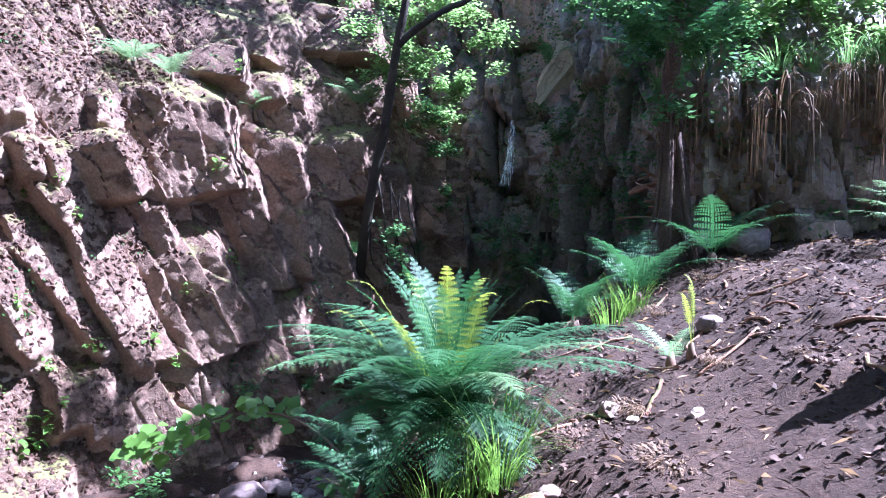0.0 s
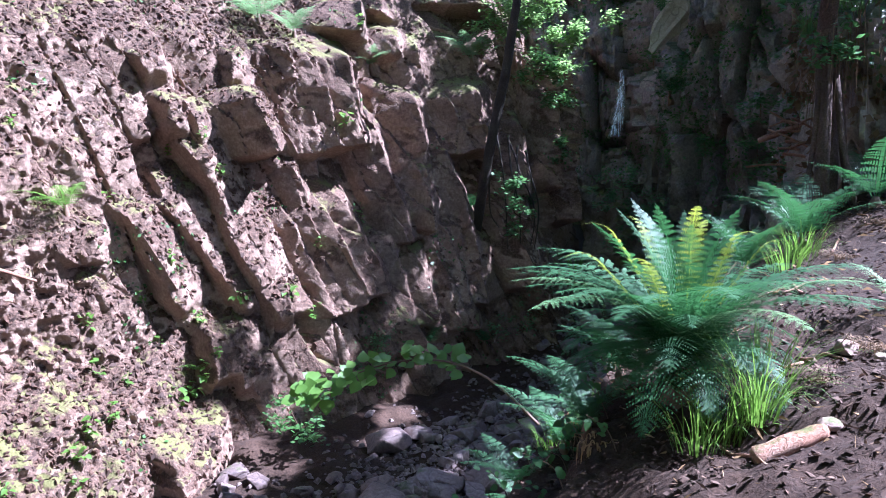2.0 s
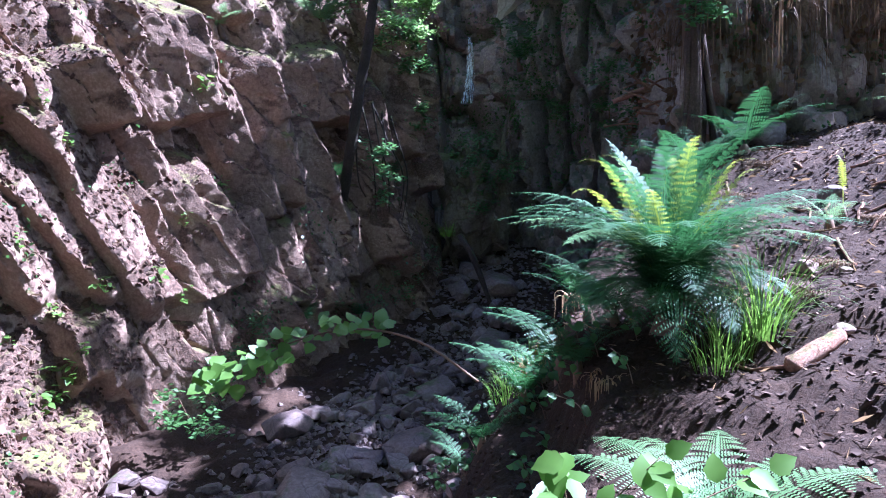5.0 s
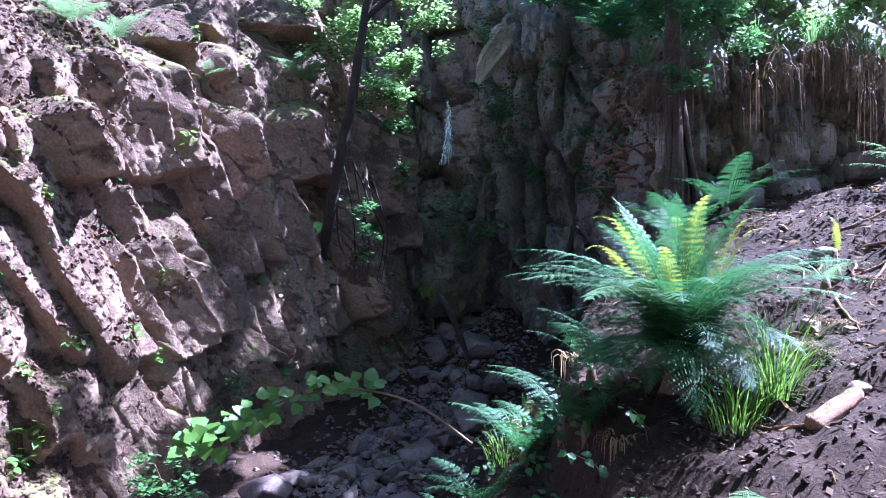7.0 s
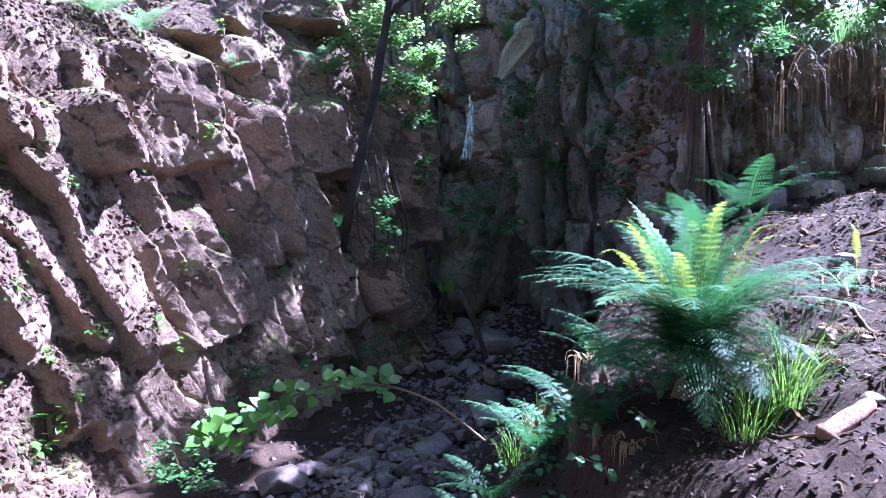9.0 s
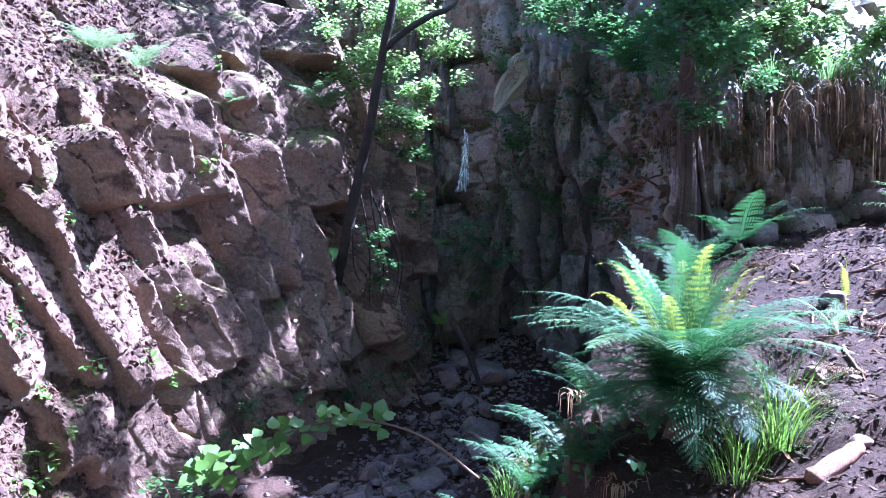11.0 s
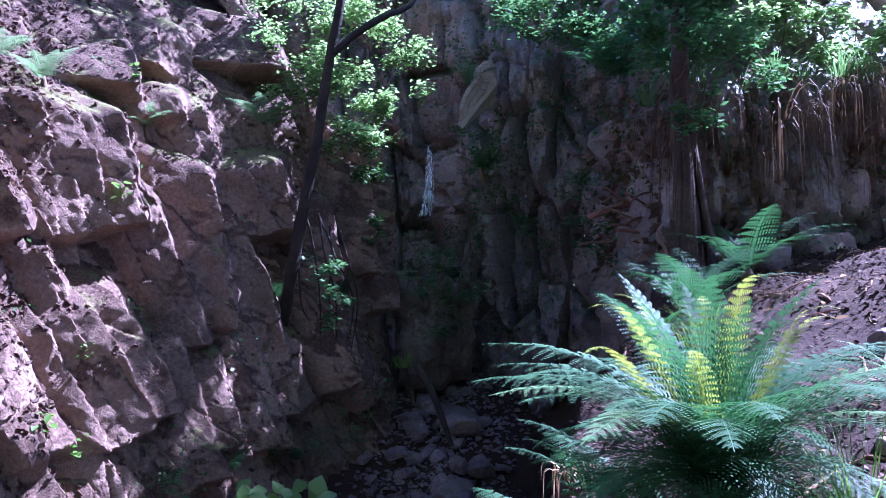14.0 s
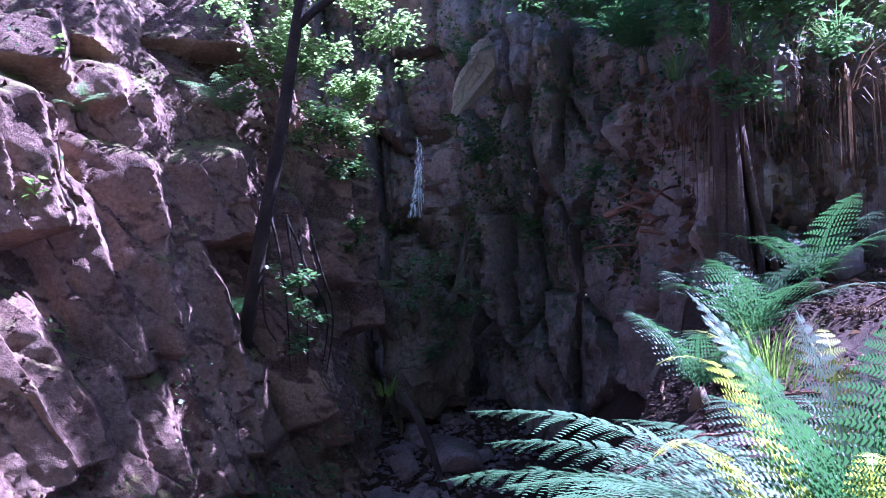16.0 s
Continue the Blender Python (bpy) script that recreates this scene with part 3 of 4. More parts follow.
# ---- boulders and loose rocks
mound = tagged(new("boulder", hull_rock("boulder", (0.85, 0.7, 1.4), 60, earth_material("mossy rock", (0.07, 0.055, 0.04), (0.19, 0.15, 0.105), (0.34, 0.28, 0.2), moss=0.35, moss_col=(0.10, 0.12, 0.03), bump=0.9), 40, 0.1, 0.10, 4, 0.4)), "mossy boulder overgrown with small plants below the waterfall", "boulder")
mound.matrix_basis = pose(0.68, 8.75, 0.5, 0, 0, 20)
for x, y, dz, size, seed, mt, lb in ((3.1, 5.85, 0.35, (0.36, 0.34, 0.45), 61, SLAB, "tan boulder against the shaded bank"),
                                     (2.75, 5.62, 0.02, (0.36, 0.3, 0.3), 62, SLAB, "pale mossy boulder at the head of the path"),
                                     (2.2, 5.6, 0.02, (0.35, 0.3, 0.3), 63, STONE, "small brown boulder at the head of the path"),
                                     (3.3, 5.45, 0.1, (0.4, 0.4, 0.35), 64, STONE, "brown boulder at the foot of the bank"),
                                     (1.78, 2.55, 0.10, (0.36, 0.5, 0.42), 65, STONE, "dark mossy boulder beside the trodden path"),
                                     (1.33, 3.80, 0.01, (0.16, 0.12, 0.10), 66, STONE, "rounded reddish stone on the path"),
                                     (0.74, 3.22, 0.02, (0.10, 0.08, 0.06), 67, SLAB, "small grey stone among leaf litter"),
                                     (0.42, 2.62, 0.01, (0.09, 0.07, 0.06), 68, SLAB, "small grey stone among leaf litter"),
                                     (1.0, 2.9, 0.0, (0.08, 0.06, 0.05), 69, SLAB, "small pale stone on the path"),
                                     (0.80, 3.05, 0.0, (0.07, 0.06, 0.05), 70, SLAB, "small pale stone on the path"),
                                     (0.95, 4.2, 0.0, (0.09, 0.07, 0.06), 71, STONE, "small brown stone on the bank")):
    b = tagged(new("stone" if max(size) < 0.2 else "boulder", hull_rock("boulder", size, seed, mt, 22, 0.08, 0.03, 2, 0.6)), lb, "rock")
    b.matrix_basis = pose(x, y, ground_z(x, y) + dz, 0, 0, seed * 37)

r0 = rng(77)
stone_meshes = [hull_rock("stone", (1, r0.uniform(0.6, 0.95), r0.uniform(0.35, 0.6)), 80 + i, STONE, 15, 0.05, 0.02, 1, 0.7) for i in range(10)]
BEDLINE = [(3.6, -2.6), (4.6, -1.9), (5.4, -1.35), (6.2, -0.85), (6.9, -0.35), (7.5, 0.2), (8.0, 0.55), (8.8, 0.8)]
for i in range(290):
    y = r0.uniform(4.2, 8.8)
    x = lerp_table(BEDLINE, y)[0] + r0.gauss(0, 0.32)
    if i % 3 == 0:
        y, x = r0.uniform(3.3, 5.6), r0.uniform(-3.0, -0.7)
    s = r0.choice((0.08, 0.1, 0.13, 0.16, 0.2, 0.27)) * r0.uniform(0.8, 1.25)
    st = tagged(new("stone", stone_meshes[i % 10]), "angular reddish-brown stone in the stream bed", "stone", "stones in the stream bed")
    st.matrix_basis = pose(x, y, ground_z(x, y) + s * 0.12, r0.uniform(-25, 25), r0.uniform(-25, 25), r0.uniform(0, 360)) @ Matrix.Scale(s, 4)
for x, y, sx, rz in ((-0.72, 5.5, 0.46, 25), (-0.35, 6.5, 0.36, 10), (0.45, 7.5, 0.42, 40), (0.75, 8.2, 0.5, 80), (-1.55, 5.0, 0.45, 60), (-1.6, 6.1, 0.4, 15), (0.3, 7.0, 0.34, 100)):
    st = tagged(new("boulder", stone_meshes[int(rz) % 10]), "large flat-sided boulder lying in the stream bed", "boulder", "boulders in the stream bed")
    st.matrix_basis = pose(x, y, ground_z(x, y) + 0.06, 8, -6, rz) @ Matrix.Scale(sx, 4)

# ---- waterfall
def water_material():
    m, nodes, links, bsdf = mat("falling water")
    bsdf.inputs["Base Color"].default_value = (0.85, 0.9, 0.95, 1)
    bsdf.inputs["Roughness"].default_value = 0.25
    geo = nodes.new("ShaderNodeNewGeometry")
    mp = nodes.new("ShaderNodeMapping")
    mp.inputs["Scale"].default_value = (60, 60, 5)
    links.new(geo.outputs["Position"], mp.inputs[0])
    n = noise_tex(nodes, links, mp.outputs[0], 1.0, 4)
    links.new(ramp(nodes, links, n, [(0.45, (0, 0, 0)), (0.64, (0.95, 0.95, 0.95))]), bsdf.inputs["Alpha"])
    return m


WATER = water_material()
fall = tagged(new("waterfall"), "thin white waterfall dropping down a dark cleft", "waterfall")
fall.matrix_basis = Matrix.Translation((0.74, 9.1, 2.4))
for k, (dx, dz, w, drop) in enumerate(((0, 0, 0.036, 0.74), (0.02, -0.05, 0.024, 0.55), (-0.02, -0.2, 0.042, 0.55))):
    r = rng(k)
    verts, faces = [], []
    for i in range(31):
        u = i / 30
        c = Vector((dx - 0.07 * u * u + 0.005 * r.uniform(-1, 1), -0.10 - 0.16 * math.sqrt(u), dz - drop * u))
        ww = w * (0.5 + 1.1 * u) * r.uniform(0.75, 1.2)
        verts += [c + Vector((-ww, 0.01, 0)), c + Vector((0, -0.025, 0)), c + Vector((ww, 0.01, 0))]
    for i in range(30):
        for q in (0, 1):
            a = i * 3 + q
            faces.append((a, a + 1, a + 4, a + 3))
    part("strand", mesh_from("strand", verts, faces, WATER, True), fall)

# ---- the tree on the rock
tree = tagged(new("tree"), "slender dark mossy tree leaning out of the rock face", "tree")
tree.matrix_basis = Matrix.Translation((-0.82, 7.95, 0.95))
o = Vector((-0.82, 7.95, 0.95))
trunk_pts = curve_pts([(-1.0, 8.5, 0.2), (-0.9, 8.0, 0.7), (-0.80, 7.8, 1.25), (-0.70, 7.72, 1.75), (-0.60, 7.66, 2.2), (-0.53, 7.62, 2.6), (-0.46, 7.55, 3.0), (-0.36, 7.5, 3.5), (-0.3, 7.5, 4.4), (-0.15, 7.9, 5.4)], 40)
part("trunk", tube("trunk", [p - o for p in trunk_pts], [0.058 - 0.026 * i / 40 for i in range(41)], BARK, 10, 0.10, 3), tree)
for pts, r1 in (([(-0.47, 7.56, 2.95), (-0.28, 7.55, 3.12), (0.0, 7.55, 3.3), (0.3, 7.7, 3.5), (0.6, 8.1, 4.2), (0.5, 8.7, 5.1)], 0.04),
                ([(-0.36, 7.5, 3.5), (-0.8, 7.8, 4.3), (-1.2, 8.4, 5.2)], 0.03), ([(-0.3, 7.5, 4.4), (0.0, 7.9, 5.2), (-0.1, 8.7, 6.2)], 0.03)):
    c = curve_pts(pts, 14)
    part("limb", tube("limb", [p - o for p in c], [r1 * (1 - 0.6 * i / 14) for i in range(15)], BARK, 8, 0.12, 4), tree)
part("crown", leaf_cloud("crown", [(0.5 - o.x, 8.9 - o.y, 5.3 - o.z, 0.5, 2), (-1.2 - o.x, 8.5 - o.y, 5.3 - o.z, 0.5, 2), (-0.1 - o.x, 8.8 - o.y, 6.3 - o.z, 0.7, 3)], 3500, 0.07, CANOPY, 5), tree, None, "small pale green leaves")
for k in range(6):
    r = rng(300 + k)
    x0 = -0.86 + 0.08 * k + r.uniform(-0.04, 0.04)
    c = curve_pts([(x0 + 0.1, 7.88, 1.75 - 0.05 * k), (x0 + 0.12 + r.uniform(-0.08, 0.08), 7.8, 1.3), (x0 + 0.2 + r.uniform(-0.1, 0.1), 7.8, 0.9), (x0 + 0.25 + r.uniform(-0.15, 0.1), 8.0, r.uniform(0.3, 0.8))], 10)
    part("root", tube("root", [p - o for p in c], [0.013 - 0.0009 * i for i in range(11)], BARK, 5, 0.2, k), tree)

# ---- the tree on the ledge
ledge_tree = tagged(new("tree"), "reddish-barked tree rooted at the corner of the overgrown ledge", "tree")
ledge_tree.matrix_basis = Matrix.Translation((1.66, 5.72, 0.85))
RED_BARK = earth_material("reddish bark", (0.03, 0.02, 0.015), (0.10, 0.062, 0.045), (0.22, 0.145, 0.11), moss=0.1, moss_col=(0.09, 0.11, 0.03), scale=2.5, bump=0.9)
c = curve_pts([(0, 0, 0), (0.02, 0.03, 0.6), (0.0, 0.05, 1.2), (0.05, 0.1, 1.9), (0.25, 0.35, 3.0), (0.8, 0.9, 4.4), (1.4, 1.4, 5.6)], 30)
part("trunk", tube("trunk", c, [0.085 - 0.0018 * i for i in range(31)], RED_BARK, 11, 0.14, 31), ledge_tree)
for k, pts in enumerate(([(0.25, 0.35, 3.0), (0.8, 0.1, 3.5), (1.3, -0.5, 4.1)], [(0.8, 0.9, 4.4), (1.0, 1.6, 5.0), (1.2, 2.2, 5.6)], [(0.5, 0.6, 3.7), (1.0, 0.4, 4.1), (1.6, 0.2, 4.5)])):
    part("limb", tube("limb", curve_pts(pts, 12), [0.045 - 0.003 * i for i in range(13)], RED_BARK, 7, 0.15, 32 + k), ledge_tree)
for k in range(9):
    r = rng(330 + k)
    a = r.uniform(-2.6, 0.4)
    d = Vector((math.cos(a), math.sin(a), 0))
    c = curve_pts([d * 0.06 + Vector((0, 0, r.uniform(0.9, 1.5))), d * 0.13 + Vector((0, 0, 0.6)), d * r.uniform(0.14, 0.24) + Vector((0, 0, 0.2)), d * r.uniform(0.2, 0.4) + Vector((0, 0, -0.25))], 10)
    part("root", tube("root", c, [0.026 - 0.0017 * i for i in range(11)], RED_BARK, 6, 0.2, k), ledge_tree)
# Crown out of view; its clumps are placed to shade the stream bed.
part("crown", leaf_cloud("crown", [(1.5, 1.2, 5.5, 0.6, 3), (1.3, 2.0, 5.7, 0.6, 3), (1.3, -0.55, 4.05, 0.5, 5), (1.0, 0.1, 3.8, 0.5, 4), (1.6, 0.25, 4.4, 0.55, 5), (1.0, -0.2, 3.5, 0.4, 3)], 11000, 0.12, CANOPY, 36), ledge_tree)

# ---- shrubs and leaves on the rock
SHRUBS = (
    ("shrub", [(-0.6, 8.35, 2.8, 0.34, 2), (-0.2, 8.35, 2.95, 0.36, 3), (0.12, 8.45, 2.7, 0.25, 2), (-0.4, 8.3, 3.4, 0.42, 3), (0.05, 8.4, 3.5, 0.4, 3), (-0.05, 8.3, 2.4, 0.2, 1), (0.45, 8.6, 3.3, 0.35, 2)], 9000, 0.05, CANOPY, "sunlit leafy shrub on the cliff ledge"),
    ("shrub", [(-0.1, 8.25, 2.0, 0.22, 2), (0.0, 8.2, 1.5, 0.16, 1), (-0.28, 8.2, 2.3, 0.2, 2)], 1800, 0.045, IVY, "dark ivy hanging on the rock"),
    ("shrub", [(-0.62, 7.72, 1.15, 0.17, 2), (-0.45, 7.7, 0.95, 0.13, 2), (-0.5, 7.7, 0.7, 0.1, 1)], 420, 0.06, BRAMBLE, "small broad-leaved shrub growing from a rock cleft"),
    ("shrub", [(0.68, 8.38, 1.1, 0.26, 2), (0.85, 8.32, 0.8, 0.24, 2), (0.45, 8.36, 0.95, 0.18, 1), (0.6, 8.3, 0.55, 0.2, 1)], 2000, 0.04, BRAMBLE, "low weeds on the mossy boulder"),
    ("shrub", [(1.2, 8.5, 2.2, 0.22, 2), (1.3, 8.45, 1.8, 0.2, 1), (1.05, 8.7, 2.5, 0.18, 1), (1.5, 8.2, 1.5, 0.18, 1)], 1200, 0.045, IVY, "small weeds clinging to damp rock"),
    ("shrub", [(1.85, 7.6, 1.9, 0.26, 2), (1.8, 7.5, 1.45, 0.22, 2), (1.9, 7.2, 1.3, 0.16, 1)], 900, 0.05, BRAMBLE, "weeds around a heap of dead branches"),
    ("shrub", [(2.0, 7.0, 3.0, 0.4, 2), (1.9, 7.6, 3.4, 0.45, 2), (1.7, 8.1, 3.6, 0.4, 2), (2.2, 6.6, 3.3, 0.4, 2)], 5200, 0.06, BRAMBLE, "dense leafy bushes on the cliff above the gully"),
    ("shrub", [(2.35, 6.1, 2.75, 0.30, 3), (2.75, 5.95, 2.9, 0.32, 3), (3.2, 5.75, 2.75, 0.3, 2), (3.7, 5.6, 2.9, 0.35, 2), (2.6, 6.3, 3.3, 0.4, 2), (3.3, 6.2, 3.4, 0.45, 2), (4.0, 6.0, 3.4, 0.5, 2), (3.0, 6.6, 3.9, 0.5, 2)], 8000, 0.06, CANOPY, "bright green bushes on the grassy ledge"),
    ("shrub", [(1.58, 5.5, 2.55, 0.28, 2), (1.72, 5.5, 3.0, 0.32, 3), (1.48, 5.7, 2.85, 0.28, 2), (1.95, 5.5, 2.6, 0.28, 2), (1.66, 5.5, 3.5, 0.32, 2), (1.6, 5.55, 2.15, 0.18, 1)], 4200, 0.055, BRAMBLE, "leafy bush crowding the trunk on the ledge"),
    ("shrub", [(-0.45, 7.55, -0.15, 0.2, 2), (-0.2, 7.5, 0.1, 0.14, 1), (-0.75, 7.4, -0.3, 0.16, 1)], 520, 0.035, IVY, "dark creeping weeds on damp rock"),
    ("shrub", [(-1.75, 6.9, -0.25, 0.2, 2), (-2.0, 6.55, -0.45, 0.18, 1)], 520, 0.035, IVY, "dark creeping weeds at the foot of the rock"),
    ("shrub", [(-2.3, 5.75, -0.6, 0.22, 2), (-2.15, 5.95, -0.5, 0.15, 1)], 420, 0.05, IVY, "dark ferny weeds beside the stream bed"),
)
for i, (nm, blobs, n, size, mt, lb) in enumerate(SHRUBS):
    c = Vector(blobs[0][:3])
    ob = tagged(new(nm), lb, "shrub")
    ob.matrix_basis = Matrix.Translation(c)
    total = sum(b[4] for b in blobs)
    for j, (x, y, z, q, w) in enumerate(blobs):
        m = Vector((x - c.x, y - c.y, z - c.z))
        part("leaves", leaf_cloud("leaves", [(m.x, m.y, m.z, q, 1)], int(n * w / total), size, mt, 400 + 10 * i + j), ob)
        part("stem", tube("stem", curve_pts([m + Vector((0.05, 0.3, -0.5 * q)), m + Vector((0.02, 0.12, -0.1)), m + Vector((-0.03, 0, 0.5 * q))], 8), [0.008 - 0.0006 * k for k in range(9)], STEM, 5), ob)
WEEDS = ((-3.30, 6.12, 1.62), (-3.02, 6.2, 1.72), (-2.95, 6.28, 1.38), (-3.55, 5.55, 1.3), (-3.05, 5.95, 0.2), (-2.75, 6.12, 0.3), (-2.4, 6.45, 0.3), (-2.2, 6.5, 0.15), (-3.2, 5.55, 0.12),
         (-2.1, 7.2, 1.75), (-1.85, 7.0, 0.98), (-3.35, 5.0, -0.3), (-3.5, 5.1, 0.0), (-4.0, 5.1, 1.9), (-4.2, 5.0, 2.0), (-2.2, 6.75, 0.72), (-3.0, 5.65, -0.35), (-3.3, 5.5, 0.5), (-2.85, 5.6, -0.15), (-1.95, 7.5, 2.75))
WEEDS_LOW = ((-3.55, 4.85, -0.75), (-3.5, 4.8, -0.55), (-3.45, 4.85, -0.35), (-3.9, 4.6, -0.7), (-3.3, 5.2, -0.1), (-3.05, 5.5, -0.35), (-3.6, 5.2, 0.35), (-4.2, 4.8, 0.3), (-4.4, 5.0, 1.6), (-4.3, 5.2, 1.9), (-3.15, 5.7, 0.75), (-2.9, 5.9, -0.1))
W_LEAF = leaf_part(0.055, 0.036, LEAF, 0, 0.2, 0.3)


def on_face(p, face=None, out=OUT):
    """The spot where a line through p, square to the face, meets the rock."""
    d = Vector(out).normalized()
    hit, place, normal, _ = (face or cliff_l).ray_cast(Vector(p) + d * 1.2, -d, distance=3.0)
    return place if hit else Vector(p)


for i, p in enumerate(WEEDS + WEEDS_LOW):
    r = rng(450 + i)
    low = i >= len(WEEDS)
    ob = tagged(new("weed"), "yellow-green weed on the debris slope" if low else "small bright green weed rooted in a rock crack", "weed", "weeds on the rock face")
    ob.matrix_basis = Matrix.Translation(on_face(p)) @ Matrix.Scale(r.uniform(0.75, 1.25), 4)
    part("stem", tube("stem", [(0, 0.03, -0.02), (0, -0.03, 0.03), (0.01, -0.05, 0.09)], [0.003, 0.0025, 0.001], STEM, 5), ob)
    for k in range(13):
        a = r.uniform(150, 390)
        part("leaf", W_LEAF, ob, Matrix.Translation((r.uniform(-0.05, 0.05), r.uniform(-0.06, 0.0), r.uniform(-0.02, 0.11))) @ pose(0, 0, 0, r.uniform(-30, 30), r.uniform(-30, 40), a) @ Matrix.Scale(r.uniform(0.6, 1.2), 4))

# ---- ferns
F_OUT = [frond_mesh(1.12, 86, -12, 0.2, 500 + i, FERN, 30, 11, bend=0.66) for i in range(4)]
F_LOW = [frond_mesh(0.8, 66, -46, 0.2, 510 + i, FERN, 24, 9) for i in range(3)]
F_UP = [frond_mesh(1.0, 87, 40, 0.15, 520 + i, FERN, 24, 9) for i in range(3)]
F_YOUNG = [frond_mesh(1.02, 88, 70, 0.08, 530 + i, YOUNG, 17, 6, curl=-80, naked=0.45) for i in range(3)]
F_PALE = [frond_mesh(1.14, 85, -12, 0.18, 540 + i, PALEFERN, 30, 11, bend=0.7) for i in range(2)]
FB = (0.08, 3.25, 0.47)
big = ring(F_OUT, 32, 0, 360, 1, (-5, 6), (0.82, 1.08)) + ring(F_LOW, 34, 10, 370, 2, (-30, 6), (0.7, 1.05)) + ring(F_UP, 14, 0, 360, 3, (-8, 8), (0.75, 1.0))
big += [(F_YOUNG[0], 265, -3, 0.95), (F_YOUNG[1], 185, -17, 0.95), (F_YOUNG[2], 350, -19, 0.86), (F_YOUNG[0], 192, -28, 0.9), (F_YOUNG[2], 60, -12, 0.88), (F_YOUNG[1], 300, -14, 0.9), (F_YOUNG[0], 225, -20, 0.8), (F_YOUNG[2], 130, -10, 0.9)]
# The front fronds' whitish sheen is put into their paler leaf colour.
big += [(F_PALE[0], 215, -4, 1.0), (F_PALE[1], 290, -4, 0.95), (F_PALE[0], 335, 0, 1.02), (F_PALE[1], 178, 0, 0.95)]
big = [(me, az, tilt, 0.86 * sc) for me, az, tilt, sc in big]
fern("fern", FB, big, "large green fern with spreading fronds and yellow-green young tips", 1.6, 1)
S_OUT = [frond_mesh(0.62, 66, -4, 0.12, 550 + i, FERN, 20, 7) for i in range(3)]
# Sunlight on the ledge and path ferns is put into this paler green.
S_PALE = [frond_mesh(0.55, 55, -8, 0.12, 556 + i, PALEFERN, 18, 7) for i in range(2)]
S_GREEN = [frond_mesh(0.5, 50, -10, 0.11, 558 + i, LEAF, 16, 6) for i in range(2)]
for k, (x, y, n, sc, lb) in enumerate(((1.30, 5.15, 12, 1.15, "green fern at the edge of the bank"), (1.85, 5.35, 9, 1.1, "green fern at the edge of the bank"), (0.85, 4.9, 8, 1.0, "green fern behind the largest fern"))):
    fern("fern", (x, y, ground_z(x, y)), ring(S_OUT, n, 0, 360, 20 + k, (-8, 14), (0.85 * sc, 1.1 * sc)), lb, 1.0, k, "ferns on the bank")
for k, (x, y, z, n, a0, a1, ms, sc, lb) in enumerate((
        (-3.78, 5.32, 1.2, 6, 190, 350, S_GREEN, 0.95, "bright small fern on the rock face"),
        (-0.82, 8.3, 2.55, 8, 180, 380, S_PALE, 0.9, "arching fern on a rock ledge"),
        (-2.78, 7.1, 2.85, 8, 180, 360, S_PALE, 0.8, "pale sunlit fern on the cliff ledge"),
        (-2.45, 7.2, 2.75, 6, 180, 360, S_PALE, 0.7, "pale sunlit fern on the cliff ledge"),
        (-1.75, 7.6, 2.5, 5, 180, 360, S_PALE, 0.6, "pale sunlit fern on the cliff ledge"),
        (-1.15, 7.15, -0.3, 6, 180, 370, S_OUT, 0.6, "small fern low on the shaded rock"),
        (-0.5, 7.25, -0.3, 6, 180, 370, S_OUT, 0.65, "small fern low on the shaded rock"),
        (-0.75, 7.7, 1.0, 6, 190, 350, S_OUT, 0.6, "small fern in a rock cleft"),
        (-0.1, 8.0, 1.0, 4, 250, 380, S_OUT, 0.5, "small fern in a rock cleft"),
        (-3.0, 5.75, -0.2, 4, 190, 350, S_GREEN, 0.5, "bright small fern on the rock face"),
        (2.05, 6.35, 2.5, 9, 150, 330, S_OUT, 1.1, "fern hanging over the ledge"),
        (1.85, 6.9, 2.6, 8, 150, 330, S_OUT, 1.0, "fern hanging over the ledge"),
        (1.2, 8.6, 2.05, 5, 170, 330, S_OUT, 0.7, "small fern on the damp rock"),
        (1.15, 8.7, 2.9, 5, 170, 330, S_OUT, 0.7, "small fern on the damp rock"),
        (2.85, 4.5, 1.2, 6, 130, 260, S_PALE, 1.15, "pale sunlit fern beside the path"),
        (1.06, 3.48, ground_z(1.06, 3.48), 4, 60, 300, S_PALE, 0.5, "small pale fern beside the path"),
        (1.16, 3.51, ground_z(1.16, 3.51), 3, 60, 300, [F_YOUNG[0]], 0.33, "yellow-green fern sprout beside the path"),
        (-0.1, 3.75, ground_z(-0.1, 3.75), 6, 170, 320, S_OUT, 0.8, "dark fern on the face of the bank"))):
    spot = on_face((x, y, z)) if k in (0, 1, 2, 3, 4, 5, 6, 7, 8, 9) else Vector((x, y, z))
    fern("fern", spot, ring(ms, n, a0, a1, 40 + k, (-10, 14), (0.85 * sc, 1.15 * sc)), lb, 0.5, k, "ferns on the rocks" if k < 14 else "")
for k, (x, y, sc) in enumerate(((-0.25, 3.75, 0.9), (-0.05, 3.55, 0.85), (-0.35, 4.05, 0.8), (-0.6, 4.0, 0.7), (-0.15, 4.25, 0.8), (-0.55, 4.6, 0.6), (-0.3, 3.4, 0.7), (0.05, 3.2, 0.6))):
    fern("fern", (x, y, ground_z(x, y)), ring(S_OUT, 8, 120, 400, 90 + k, (-8, 10), (0.8 * sc, 1.1 * sc)), "dark green fern on the shaded shelf of the bank", 0.6, k, "ferns below the bank")
